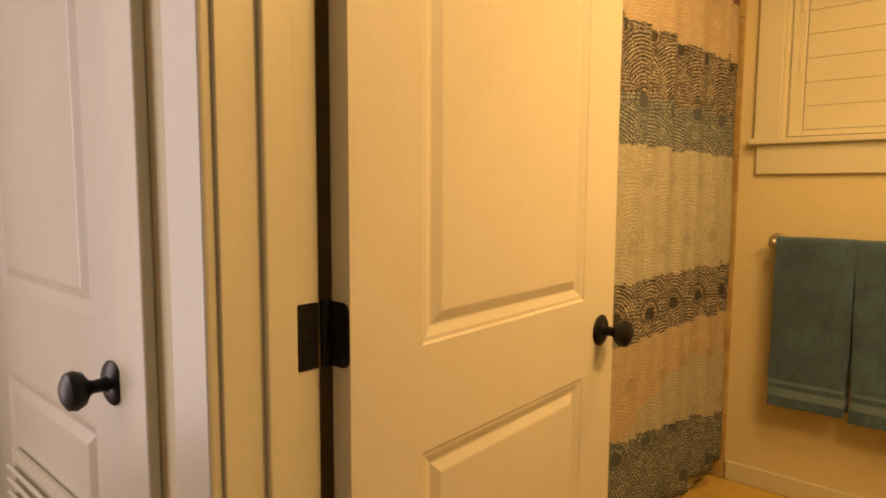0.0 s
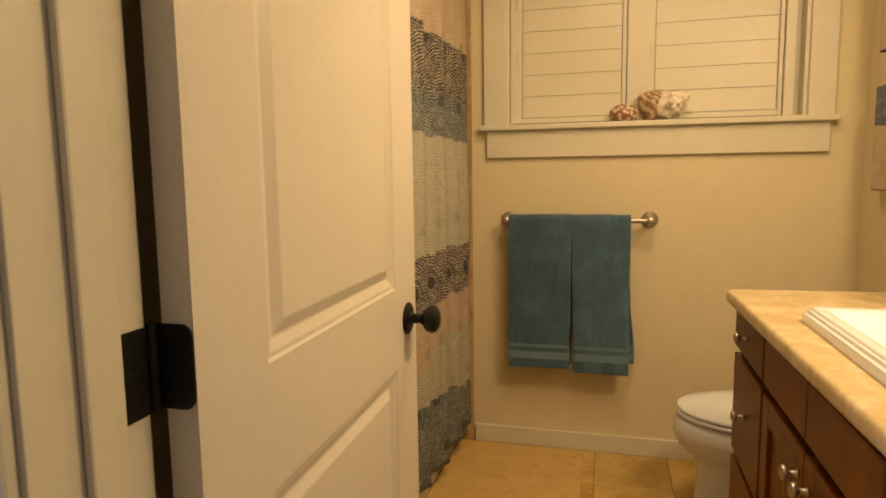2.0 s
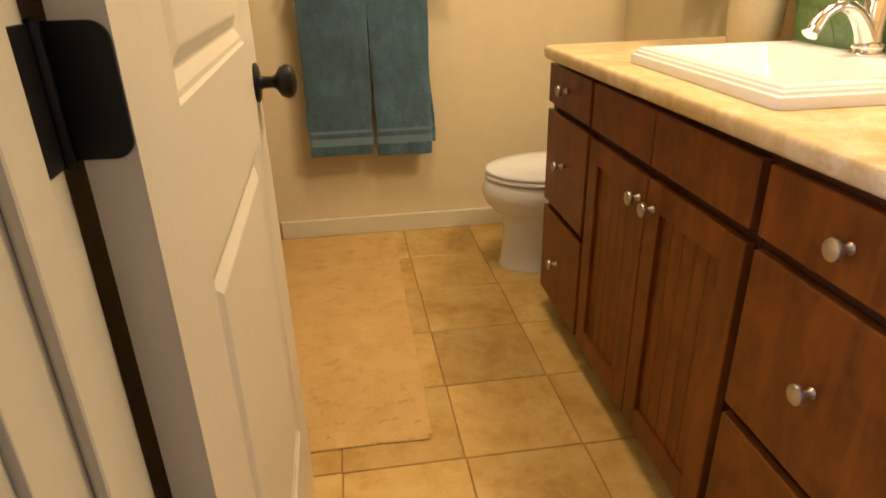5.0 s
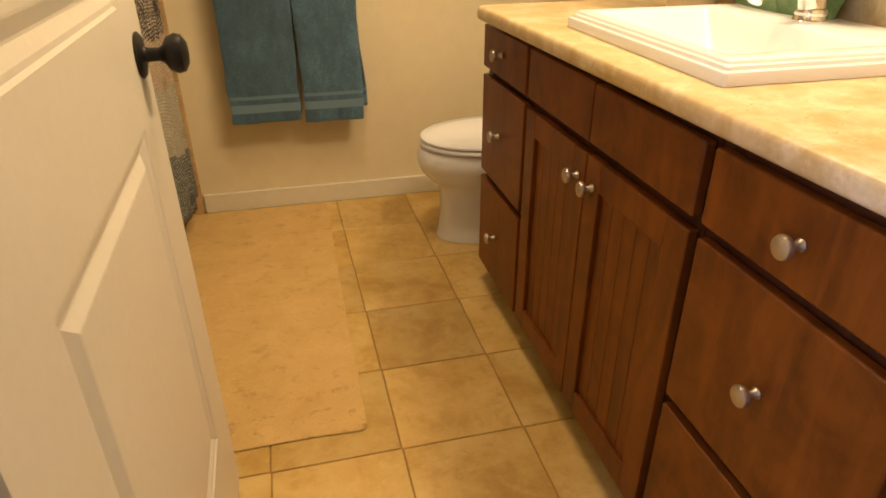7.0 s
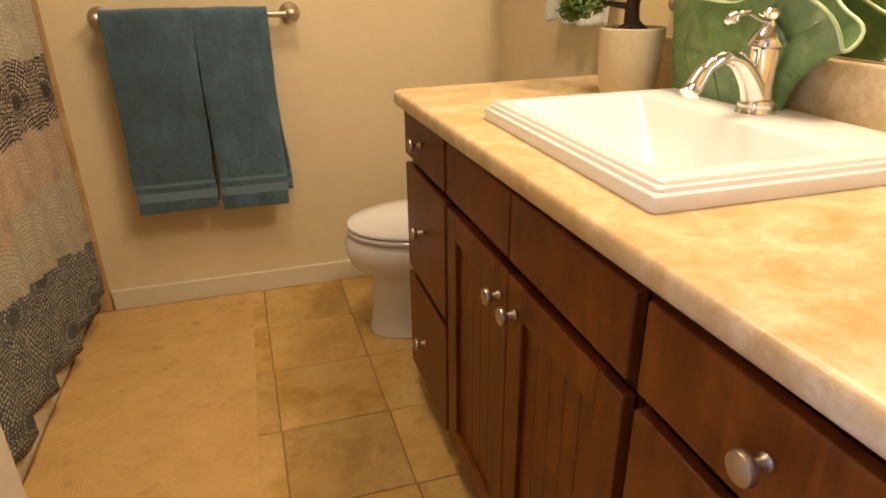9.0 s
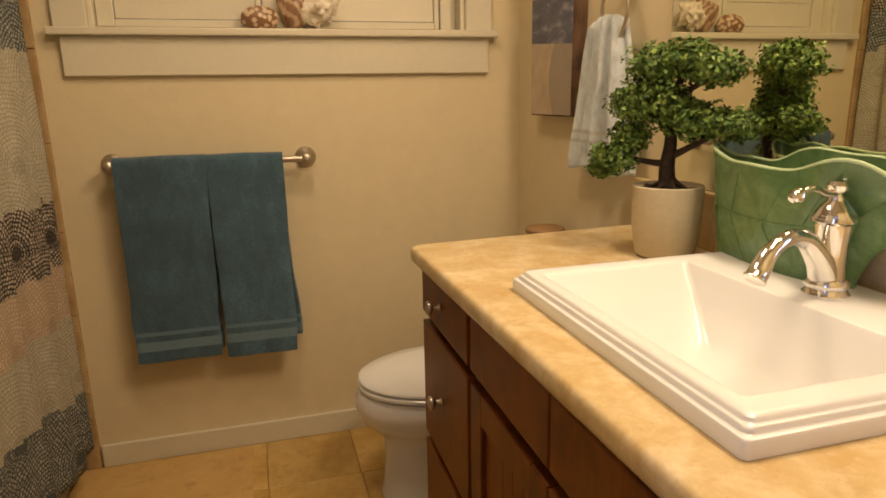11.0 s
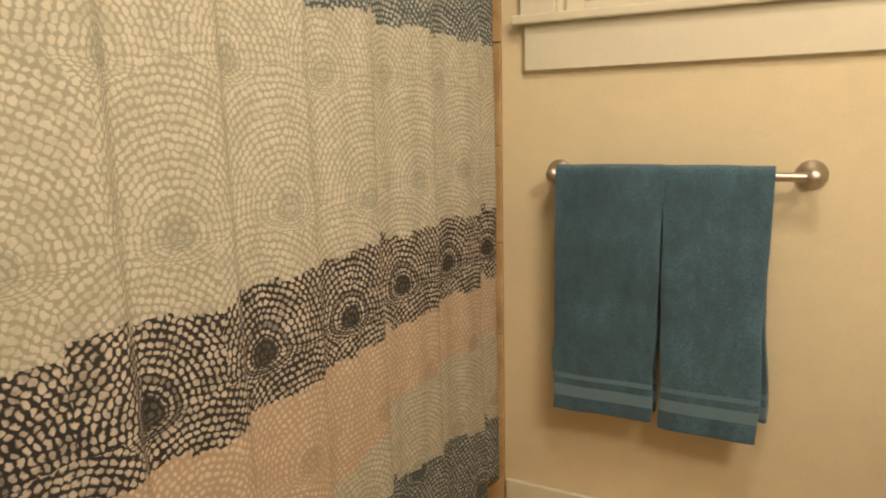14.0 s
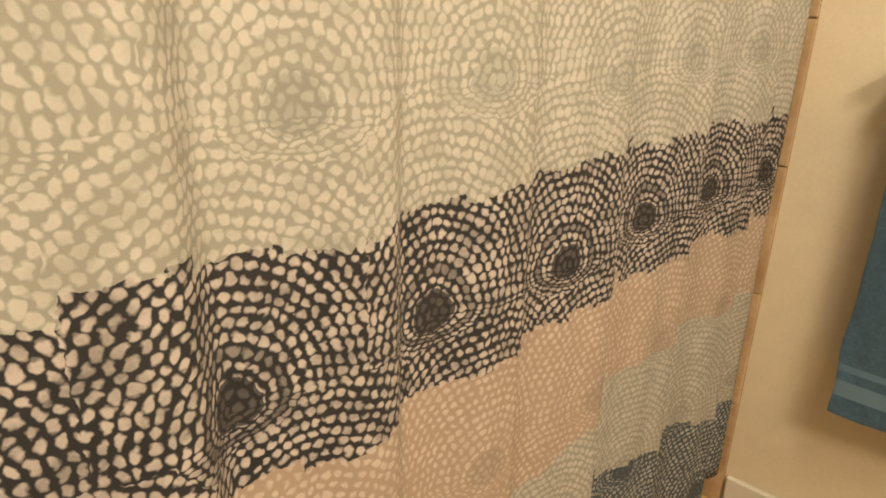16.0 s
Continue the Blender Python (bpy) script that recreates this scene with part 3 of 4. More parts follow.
part("apron", box(-0.845, -0.828, 0.805, 2.305, 0.0, 0.40, 0.006), CERAMIC, tub)
cx, cy = -1.2135, 1.555
part("basin", loft([rounded(cx, cy, 0.386, 0.745, 0.02, 0.05), rounded(cx, cy, 0.386, 0.745, 0.02, 0.405), rounded(cx, cy, 0.38, 0.74, 0.03, 0.412), rounded(cx, cy, 0.32, 0.67, 0.10, 0.412),
                    rounded(cx, cy, 0.31, 0.66, 0.10, 0.40), rounded(cx, cy, 0.25, 0.58, 0.12, 0.12), rounded(cx, cy, 0.18, 0.48, 0.12, 0.09)]), CERAMIC, tub, smooth=True)
structure("trim_tub_base", box(-0.826, -0.806, 0.805, 2.30, 0.0, 0.11, 0.004), PAINT_TRIM, "cream painted strip along the foot of the bath", category="trim")


def fold(y, z):
    """How far the cloth stands from its plane: pleats that come forward slowly and fall back sharply, softer towards the rod."""
    k = 0.6 + 0.4 * (2.0 - z) / 2.0
    p = ((y - 1.165 + 0.012 * math.sin(2.3 * z) + 0.03 * math.sin(5.0 * y)) / 0.205) % 1.0
    saw = -math.cos(math.pi * p / 0.76) if p < 0.76 else math.cos(math.pi * (p - 0.76) / 0.24)
    f = 0.019 * saw + 0.003 * math.sin(2 * math.pi * (y - 1.0) / 0.083)
    return k * f + 0.006 * noise.noise(Vector((y * 5, z * 2.2, 0.3)))


b = bmesh.new()
uv = b.loops.layers.uv.new("UVMap")
ny, nz = 300, 60
grid, arc = [], []
for i in range(ny + 1):
    y = 0.81 + (2.292 - 0.81) * i / ny
    hem = 0.075 + 0.012 * math.sin(y * 9) + 0.05 * max(0.0, 1.15 - y)
    lean = -0.785 + 0.036 * max(0.0, (y - 1.75) / 0.55) ** 1.5
    grid.append([b.verts.new((lean + fold(y, hem + (1.985 - hem) * j / nz), y, hem + (1.985 - hem) * j / nz)) for j in range(nz + 1)])
    x = lean + fold(y, 1.0)
    arc.append((x, y, 0.0 if not arc else arc[-1][2] + math.hypot(x - arc[-1][0], y - arc[-1][1])))
for i in range(ny):
    for j in range(nz):
        f = b.faces.new((grid[i][j], grid[i + 1][j], grid[i + 1][j + 1], grid[i][j + 1]))
        for l, (ii, jj) in zip(f.loops, ((i, j), (i + 1, j), (i + 1, j + 1), (i, j + 1))):
            l[uv].uv = (arc[ii][2] + 0.06, grid[ii][jj].co.z)
curtain = part("shower_curtain", b, CURTAIN, None, "shower curtain printed with bands of dotted arches", smooth=True, category="curtain")
m = curtain.modifiers.new("thickness", "SOLIDIFY")
m.thickness = 0.0015
rod = thing("curtain_rod", (-0.80, 0.8, 2.03), "brushed metal shower curtain rod between the walls", "rod")
part("rod", tube([(-0.79, 0.802, 2.03), (-0.79, 2.306, 2.03)], 0.0125), NICKEL, rod, smooth=True)
for y, d in ((0.801, 1), (2.306, -1)):
    part("flange", lathe(((0.001, 0), (0.03, 0), (0.028, 0.008), (0.016, 0.014), (0.001, 0.014)), (-0.79, y, 2.03), (0, d, 0), 20), NICKEL, rod, smooth=True)
for k in range(12):
    y = 0.86 + k * 0.126
    part("ring", tube([(-0.79 + 0.004 * math.sin(k), y + 0.018 * math.sin(a), 2.012 + 0.032 * math.cos(a)) for a in [2 * math.pi * j / 20 for j in range(21)]], 0.002, 8), NICKEL, rod, smooth=True)

# ---- towel bar and towels ----
BAR_Y, BAR_Z = 2.247, 1.018
bar = thing("towel_bar", (-0.29, Y_FAR, BAR_Z), "brushed nickel towel bar with round roses on the wall", "towel bar")
part("bar", tube([(-0.564, BAR_Y, BAR_Z), (0.000, BAR_Y, BAR_Z)], 0.0105), NICKEL, bar, smooth=True)
for x in (-0.574, 0.010):
    part("rose", lathe(((0.001, 0), (0.034, 0), (0.034, 0.005), (0.03, 0.010), (0.018, 0.018), (0.012, 0.026), (0.012, 0.06), (0.016, 0.066), (0.016, 0.082), (0.010, 0.088), (0.001, 0.089)), (x, Y_FAR - 0.001, BAR_Z), (0, -1, 0), 28), NICKEL, bar, smooth=True)


def towel(x0, x1, bottom, back, seed, label, flare=0.004, pivot=0.5, slump=0.0):
    """A folded bath towel over the bar: a thick front sheet, the turn over the bar and a shorter back sheet."""
    b = bmesh.new()
    nx = 26
    path = [("f", bottom + (BAR_Z - bottom) * k / 30) for k in range(31)] + [("o", math.pi * k / 8) for k in range(1, 8)] + [("b", BAR_Z - (BAR_Z - back) * k / 26) for k in range(27)]
    rows = []
    for kind, s in path:
        row = []
        for i in range(nx + 1):
            f = i / nx
            x = x0 + (x1 - x0) * f
            w = noise.noise(Vector((x * 7 + seed, (s if kind != "o" else BAR_Z) * 4.0, seed)))
            bul = 0.008 * math.sin(math.pi * f) ** 0.5
            if kind == "o":
                y, z = BAR_Y - 0.020 * math.cos(s), BAR_Z + 0.006 + 0.020 * math.sin(s)
                hang = 0.0
            else:
                hang = (BAR_Z - s) / 0.65
                y = BAR_Y + (-1 if kind == "f" else 1) * (0.020 + (bul + 0.006 * hang) * min(1, hang * 4)) + 0.010 * w * min(1.0, hang * 3)
                if kind == "b":
                    y = min(y, Y_FAR - 0.012)
                z = s
            xx = x + (f - pivot) * flare * hang + 0.008 * hang * noise.noise(Vector((seed, hang * 6, f * 2))) + ((0.006 * hang + slump * max(0.0, hang - 0.35)) if kind == "b" else 0)
            row.append(b.verts.new((xx, y, z + 0.004 * noise.noise(Vector((x * 9, seed, 1.7))))))
        rows.append(row)
    for p, q in zip(rows, rows[1:]):
        for i in range(nx):
            b.faces.new((p[i], p[i + 1], q[i + 1], q[i]))
    ob = part("towel", b, TOWEL, None, label, smooth=True, category="towel", group="towels on the bar")
    m = ob.modifiers.new("thickness", "SOLIDIFY")
    m.thickness, m.offset = 0.014, -1
    m = ob.modifiers.new("soft_edges", "BEVEL")
    m.width, m.segments, m.limit_method = 0.006, 3, "ANGLE"
    return ob


towel(-0.562, -0.299, 0.390, 0.40, 3.1, "teal terry towel with two paler stripes over the bar", -0.006, -0.1)
towel(-0.301, -0.066, 0.380, 0.42, 8.4, "teal terry towel folded beside its twin on the bar", -0.012, 1.1, 0.03)

# ---- bath rug ----
b = bmesh.new()
ring = []
for z, d in ((0.0005, 0.004), (0.003, 0.0), (0.005, 0.002), (0.006, 0.007)):
    r = []
    base = rounded(-0.523, 1.605, 0.278 - d, 0.688 - d, 0.02, z, 5)
    for p, q in zip(base, base[1:] + base[:1]):
        n = max(1, int((q - p).length / 0.05))
        r += [p + (q - p) * k / n for k in range(n)]
    ring.append([Vector((p.x + 0.006 * noise.noise(Vector((p.y * 3, 0.2, p.x))), p.y + 0.007 * noise.noise(Vector((p.x * 4, 3.2, 0))) - 0.02 * (p.x + 0.25) * (p.y < 1.2), p.z)) for p in r])
loft(ring, bm=b)
part("bath_rug", b, RUG, None, "thin tan bath rug with brown smudges", smooth=True, category="rug")

# ---- vanity ----
FACE, TOE, CASE_X = 0.212, 0.09, 0.234


def mushroom(y, z, parent):
    part("knob", lathe(((0.0075, 0), (0.0085, 0.002), (0.0055, 0.006), (0.005, 0.015), (0.009, 0.018), (0.0150, 0.021), (0.0160, 0.025), (0.0145, 0.029), (0.008, 0.0315), (0.001, 0.032)), (FACE - 0.0005, y, z), (-1, 0, 0), 22),
         NICKEL, parent, "round brushed nickel knob", smooth=True)


def drawer_front(root, y0, y1, z0, z1, knob=None, name="drawer_front"):
    p = part(name, box(FACE, FACE + 0.019, y0, y1, z0, z1, 0.0035, 3), WOOD, root)
    if knob:
        mushroom(*knob, p)
    return p


def cabinet_case(root, y0, y1, top=0.842):
    b = box(CASE_X, X_RIGHT - 0.004, y0, y1, TOE, top)
    if top < 0.842:
        box(CASE_X, CASE_X + 0.018, y0, y1, top, 0.842, bm=b)
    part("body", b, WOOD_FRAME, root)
    # near-black colour puts the recess's shade into the toe kick
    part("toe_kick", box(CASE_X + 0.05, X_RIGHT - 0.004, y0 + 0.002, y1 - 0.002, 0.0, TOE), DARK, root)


def drawer_unit(y0, y1, yk, label):
    root = thing("vanity_drawer_unit", (0.5, (y0 + y1) / 2, 0), label, "cabinet", "vanity units")
    cabinet_case(root, y0 - 0.012, y1 + 0.012)
    drawer_front(root, y0, y1, 0.712, 0.826, (yk, 0.770))
    drawer_front(root, y0, y1, 0.402, 0.690, (yk, 0.552))
    drawer_front(root, y0, y1, TOE - 0.005, 0.380, (yk, 0.236))
    return root


def panel_door(root, y0, y1, z0, z1, knob):
    st = 0.058
    p = part("door", box(FACE, FACE + 0.019, y0, y0 + st, z0, z1, 0.0025), WOOD, root)
    part("stile", box(FACE, FACE + 0.019, y1 - st, y1, z0, z1, 0.0025), WOOD, p)
    for a, c in ((z0, z0 + st), (z1 - st, z1)):
        part("rail", box(FACE + 0.0004, FACE + 0.0185, y0 + st, y1 - st, a, c, 0.001), WOOD, p)
    n = 5
    w = (y1 - y0 - 2 * st) / n
    for k in range(n):
        part("bead_board", box(FACE + 0.009, FACE + 0.017, y0 + st + k * w, y0 + st + (k + 1) * w, z0 + st, z1 - st, 0.0022, 2), WOOD, p)
    mushroom(*knob, p)


drawer_unit(1.196, 1.538, 1.378, "dark-stained wooden drawer unit at the end of the vanity")
unit = thing("vanity_sink_unit", (0.5, 0.836, 0), "dark-stained wooden cabinet under the basin with two doors", "cabinet", "vanity units")
cabinet_case(unit, 0.489, 1.183, 0.70)
drawer_front(unit, 0.842, 1.177, 0.712, 0.826, None, "false_front")
drawer_front(unit, 0.496, 0.838, 0.712, 0.826, None, "false_front")
panel_door(unit, 0.842, 1.177, TOE - 0.005, 0.688, (0.871, 0.634))
panel_door(unit, 0.496, 0.838, TOE - 0.005, 0.688, (0.803, 0.632))
drawer_unit(0.112, 0.474, 0.294, "dark-stained wooden drawer unit beside the doorway")

# worktop with rounded edges and an opening for the basin
SX, SY = 0.506, 0.842
b = bmesh.new()
CX0, CY0, CY1 = 0.176, 0.070, 1.542
cxm, cym, chx, chy = (CX0 + X_RIGHT - 0.001) / 2, (CY0 + CY1) / 2, (X_RIGHT - 0.001 - CX0) / 2, (CY1 - CY0) / 2
prof = [(0.0, 0.844), (-0.006, 0.8445), (-0.0105, 0.848), (-0.0125, 0.855), (-0.013, 0.862), (-0.0125, 0.869), (-0.0105, 0.876), (-0.006, 0.8795), (0.0, 0.88)]
rings = [rounded(cxm, cym, chx - 0.013 - d, chy - 0.013 - d, 0.022, z, 6) for d, z in prof]
hole = [rounded(SX, SY, 0.20, 0.25, 0.022, z, 6) for z in (0.88, 0.844)]
loft(rings + hole + [rings[0]], cap0=False, cap1=False, bm=b)
bmesh.ops.remove_doubles(b, verts=b.verts, dist=0.0001)
for v in b.verts:
    if v.co.x < 0.24:
        v.co.x += 0.026 * (1.5 - v.co.y) / 1.2
    if v.co.y > 1.4:
        v.co.y -= 0.034 * (1 - (v.co.x - CX0) / 0.6)
part("worktop", b, COUNTER, None, "mottled golden stone worktop with a rounded edge", smooth=True, category="worktop")
part("backsplash", box(X_RIGHT - 0.02, X_RIGHT - 0.001, CY0, CY1 - 0.01, 0.8805, 1.000, 0.004, 2), COUNTER, None, "low golden stone backsplash on the worktop", category="backsplash")

# basin
sink = thing("washbasin", (SX, SY, 0.88), "white rectangular drop-in washbasin with a stepped rim", "sink")
HX, HY = 0.236, 0.279
RIM = 0.78
ix, iy, ic = 0.134, 0.228, SX - 0.064
rim = [rounded(SX, SY, HX - d, HY - d, 0.008 + d / 8, 0.8805 + RIM * (z - 0.8805)) for d, z in ((0, 0.8805), (0, 0.902), (0.0015, 0.9055), (0.0065, 0.9068), (0.0074, 0.908), (0.0078, 0.9125), (0.0092, 0.9152), (0.0125, 0.9162), (0.0134, 0.9175), (0.0142, 0.922), (0.0172, 0.9252), (0.022, 0.926))] + [
       rounded(ic, SY, ix + 0.005, iy + 0.005, 0.010, 0.916), rounded(ic, SY, ix + 0.001, iy, 0.009, 0.9145), rounded(ic, SY, ix - 0.001, iy - 0.004, 0.009, 0.910),
       rounded(ic - 0.001, SY, ix - 0.008, iy - 0.045, 0.012, 0.865), rounded(ic - 0.002, SY, ix - 0.018, iy - 0.090, 0.018, 0.812), rounded(ic - 0.004, SY, ix - 0.05, iy - 0.135, 0.03, 0.785), rounded(ic - 0.004, SY, ix - 0.10, iy - 0.19, 0.02, 0.778)]
part("basin", loft(rim, cap0=False), CERAMIC, sink, smooth=True)
part("drain", lathe(((0.001, 0), (0.021, 0), (0.022, 0.003), (0.017, 0.005), (0.001, 0.004)), (ic - 0.004, SY, 0.7785), (0, 0, 1), 20), CHROME, sink, smooth=True)

# faucet
FX, FY, FZ = 0.640, 0.838, 0.916
faucet = thing("faucet", (FX, FY, FZ), "chrome single-lever faucet with an arched spout", "faucet")
part("base", lathe(((0.001, 0), (0.030, 0), (0.031, 0.004), (0.027, 0.009), (0.0265, 0.012), (0.029, 0.015), (0.029, 0.020), (0.024, 0.026), (0.001, 0.027)), (FX, FY, FZ), (0, 0, 1), 32), CHROME, faucet, smooth=True)
part("column", lathe(((0.023, 0.024), (0.0205, 0.045), (0.021, 0.075), (0.024, 0.098), (0.0245, 0.104), (0.029, 0.108), (0.0295, 0.114), (0.026, 0.120), (0.022, 0.128), (0.013, 0.136), (0.011, 0.142), (0.001, 0.143)), (FX, FY, FZ), (0, 0, 1), 32), CHROME, faucet, smooth=True)
sp = smooth_path([(FX - 0.006, FY, FZ + 0.028), (FX - 0.026, FY - 0.006, FZ + 0.056), (FX - 0.060, FY - 0.014, FZ + 0.087), (FX - 0.098, FY - 0.024, FZ + 0.096), (FX - 0.132, FY - 0.032, FZ + 0.084), (FX - 0.154, FY - 0.037, FZ + 0.058)], 6)
rr = [0.021 - 0.010 * min(1, k / 18) + 0.003 * max(0, (k - 24) / 6) for k in range(len(sp))]
part("spout", tube(sp, rr, 18), CHROME, faucet, smooth=True)
part("finial", lathe(((0.010, 0.140), (0.008, 0.146), (0.0135, 0.152), (0.015, 0.158), (0.011, 0.164), (0.001, 0.166)), (FX, FY, FZ), (0, 0, 1), 24), CHROME, faucet, smooth=True)
lv = smooth_path([(FX, FY, FZ + 0.146), (FX - 0.03, FY - 0.008, FZ + 0.150), (FX - 0.065, FY - 0.02, FZ + 0.160), (FX - 0.098, FY - 0.03, FZ + 0.154)], 5)
part("lever", tube(lv, [0.0055 - 0.0001 * k for k in range(len(lv))], 12), CHROME, faucet, smooth=True)
part("lever_end", lathe(((0.001, -0.015), (0.006, -0.012), (0.0095, -0.004), (0.0100, 0.003), (0.007, 0.011), (0.001, 0.014)), lv[-1], lv[-1] - lv[-3], 20), CHROME, faucet, smooth=True)
part("nozzle", lathe(((0.001, -0.008), (0.0135, -0.008), (0.0140, 0.008), (0.0155, 0.010), (0.0155, 0.013), (0.0125, 0.0145), (0.001, 0.012)), sp[-1], sp[-1] - sp[-2], 24), CHROME, faucet, smooth=True)

# mirror
MIRROR = Nodes("mirror_silver").done((0.82, 0.81, 0.66), 0.01, 1.0)
mirror = thing("mirror", (X_RIGHT, 0.8, 1.5), "large frameless wall mirror above the backsplash", "mirror")
part("glass", box(X_RIGHT - 0.006, X_RIGHT - 0.001, 0.075, 1.432, 1.002, 1.93, 0.0015, 2), MIRROR, mirror)

# ---- bonsai ----
LEAF = Nodes("leaf_green")
li = LEAF.node("ShaderNodeNewGeometry")
lc = LEAF.ramp(li.outputs["Random Per Island"], ((0.0, (0.030, 0.072, 0.010)), (0.5, (0.085, 0.170, 0.024)), (0.85, (0.160, 0.265, 0.045)), (1.0, (0.26, 0.34, 0.085))))
LEAF_MAT = LEAF.done(lc, 0.62, **{"Subsurface Weight": 0.1})
PX, PY, PZ = 0.648, 1.234, 0.88
POT = plain("pot_stoneware", (0.53, 0.465, 0.335), 0.7, vary=0.05, scale=90, bump=0.4)
bonsai = thing("bonsai", (PX, PY, PZ), "small bonsai with padded green leaves in a stoneware pot", "plant")
part("pot", lathe(((0.001, 0.0005), (0.048, 0.0005), (0.057, 0.006), (0.063, 0.035), (0.067, 0.085), (0.069, 0.130), (0.069, 0.143), (0.066, 0.145), (0.063, 0.140), (0.001, 0.134)), (PX, PY, PZ), (0, 0, 1), 40), POT, bonsai, "off-white ribbed stoneware pot", smooth=True)
b = bmesh.new()
sv = [[b.verts.new((PX + 0.063 * f * math.cos(a), PY + 0.063 * f * math.sin(a), PZ + 0.138 + 0.006 * noise.noise(Vector((f * 9, a * 2, 1))))) for a in [2 * math.pi * j / 22 for j in range(22)]] for f in (1.0, 0.7, 0.4, 0.12)]
for p, q in zip(sv, sv[1:]):
    for j in range(22):
        b.faces.new((p[j], p[(j + 1) % 22], q[(j + 1) % 22], q[j]))
b.faces.new(sv[-1])
part("soil", b, SOIL, bonsai, smooth=True)
b = tube(smooth_path([(PX, PY, PZ + 0.13), (PX - 0.004, PY + 0.002, PZ + 0.18), (PX + 0.004, PY + 0.006, PZ + 0.23), (PX - 0.006, PY + 0.0, PZ + 0.29), (PX, PY - 0.02, PZ + 0.35)], 5), [0.018 - 0.0006 * k for k in range(21)], 10)
for pts in (((PX - 0.002, PY, PZ + 0.185), (PX - 0.035, PY + 0.028, PZ + 0.19), (PX - 0.075, PY + 0.055, PZ + 0.20)), ((PX + 0.003, PY, PZ + 0.20), (PX + 0.02, PY - 0.045, PZ + 0.225), (PX + 0.045, PY - 0.09, PZ + 0.25)),
            ((PX, PY, PZ + 0.25), (PX - 0.03, PY + 0.01, PZ + 0.275), (PX - 0.05, PY + 0.03, PZ + 0.29)), ((PX, PY - 0.01, PZ + 0.31), (PX + 0.02, PY - 0.04, PZ + 0.335), (PX + 0.04, PY - 0.08, PZ + 0.355))):
    tube(smooth_path(pts, 4), [0.008 - 0.0006 * k for k in range(9)], 8, bm=b)
for k in range(6):
    a = k * 1.05 + 0.3
    tube([(PX, PY, PZ + 0.16), (PX + 0.016 * math.cos(a), PY + 0.016 * math.sin(a), PZ + 0.146), (PX + 0.036 * math.cos(a), PY + 0.036 * math.sin(a), PZ + 0.137)], [0.009, 0.007, 0.003], 7, bm=b)
part("trunk", b, BARK, bonsai, "dark brown twisted trunk", smooth=True)
rng = random.Random(11)
PADS = ((-0.03, 0.015, 0.375, 0.060, 0.040), (0.005, -0.03, 0.385, 0.055, 0.036), (0.035, -0.07, 0.365, 0.056, 0.034), (-0.06, 0.038, 0.305, 0.052, 0.042), (-0.02, 0.01, 0.31, 0.055, 0.045), (0.01, -0.01, 0.28, 0.055, 0.036),
        (-0.085, 0.065, 0.198, 0.050, 0.034), (-0.06, 0.05, 0.240, 0.042, 0.034), (-0.105, 0.08, 0.18, 0.03, 0.026), (0.03, -0.05, 0.268, 0.056, 0.036), (0.055, -0.11, 0.262, 0.048, 0.030))
for dx, dy, dz, rad, hgt in PADS:
    b = bmesh.new()
    for k in range(int(1750 * (rad / 0.055) ** 2)):
        d = Vector((rng.gauss(0, 1), rng.gauss(0, 1), rng.gauss(0, 1))).normalized() * rng.uniform(0.45, 1.0)
        d *= 1.0 + 0.5 * noise.noise(d * 3.2 + Vector((dx * 40, dz * 30, 2.0)))
        c = Vector((PX + dx + d.x * rad, PY + dy + d.y * rad, PZ + dz + d.z * hgt))
        if c.x > X_RIGHT - 0.012:
            continue
        out = (Vector((d.x, d.y, d.z * 1.5 + 0.35)).normalized() + Vector((rng.gauss(0, 0.6), rng.gauss(0, 0.6), rng.gauss(0, 0.6)))).normalized()
        s1 = out.orthogonal().normalized()
        s1 = Matrix.Rotation(rng.uniform(0, 6.3), 3, out) @ s1
        s2 = out.cross(s1)
        ln, wd = rng.uniform(0.0036, 0.0066), rng.uniform(0.0022, 0.0036)
        pts = [(-1, 0, 0), (-0.3, 1, 0.25), (0.6, 0.8, 0.25), (1, 0, 0.15), (0.6, -0.8, 0.25), (-0.3, -1, 0.25)]
        vs = [b.verts.new(c + s1 * p * ln + s2 * q * wd + out * o * wd) for p, q, o in pts]
        b.faces.new((vs[0], vs[1], vs[2], vs[3]))
        b.faces.new((vs[0], vs[3], vs[4], vs[5]))
    part("foliage", b, LEAF_MAT, bonsai)

# ---- green leaf planter ----
GREEN = Nodes("green_glaze")
gn = GREEN.noise(26, 5, 0.65, warp=1.0)
gv = GREEN.noise(9, 3, 0.5)
gc = GREEN.ramp(gn, ((0.3, (0.075, 0.15, 0.055)), (0.55, (0.125, 0.23, 0.095)), (0.75, (0.20, 0.33, 0.15))))
GREEN.bump(gn, 0.12, 0.002)
GREEN_MAT = GREEN.done(GREEN.mix(GREEN.math("MULTIPLY", gv, 0.5), gc, (0.09, 0.18, 0.065)), 0.16)
RIM_GREEN = plain("pale_green_glaze", (0.42, 0.55, 0.33), 0.2, vary=0.06, scale=60)
GX, GY, GZ = 0.700, 0.965, 0.88
planter = thing("leaf_bowl", (GX, GY, GZ), "glossy green ceramic bowl with a wavy leaf-like rim", "bowl")


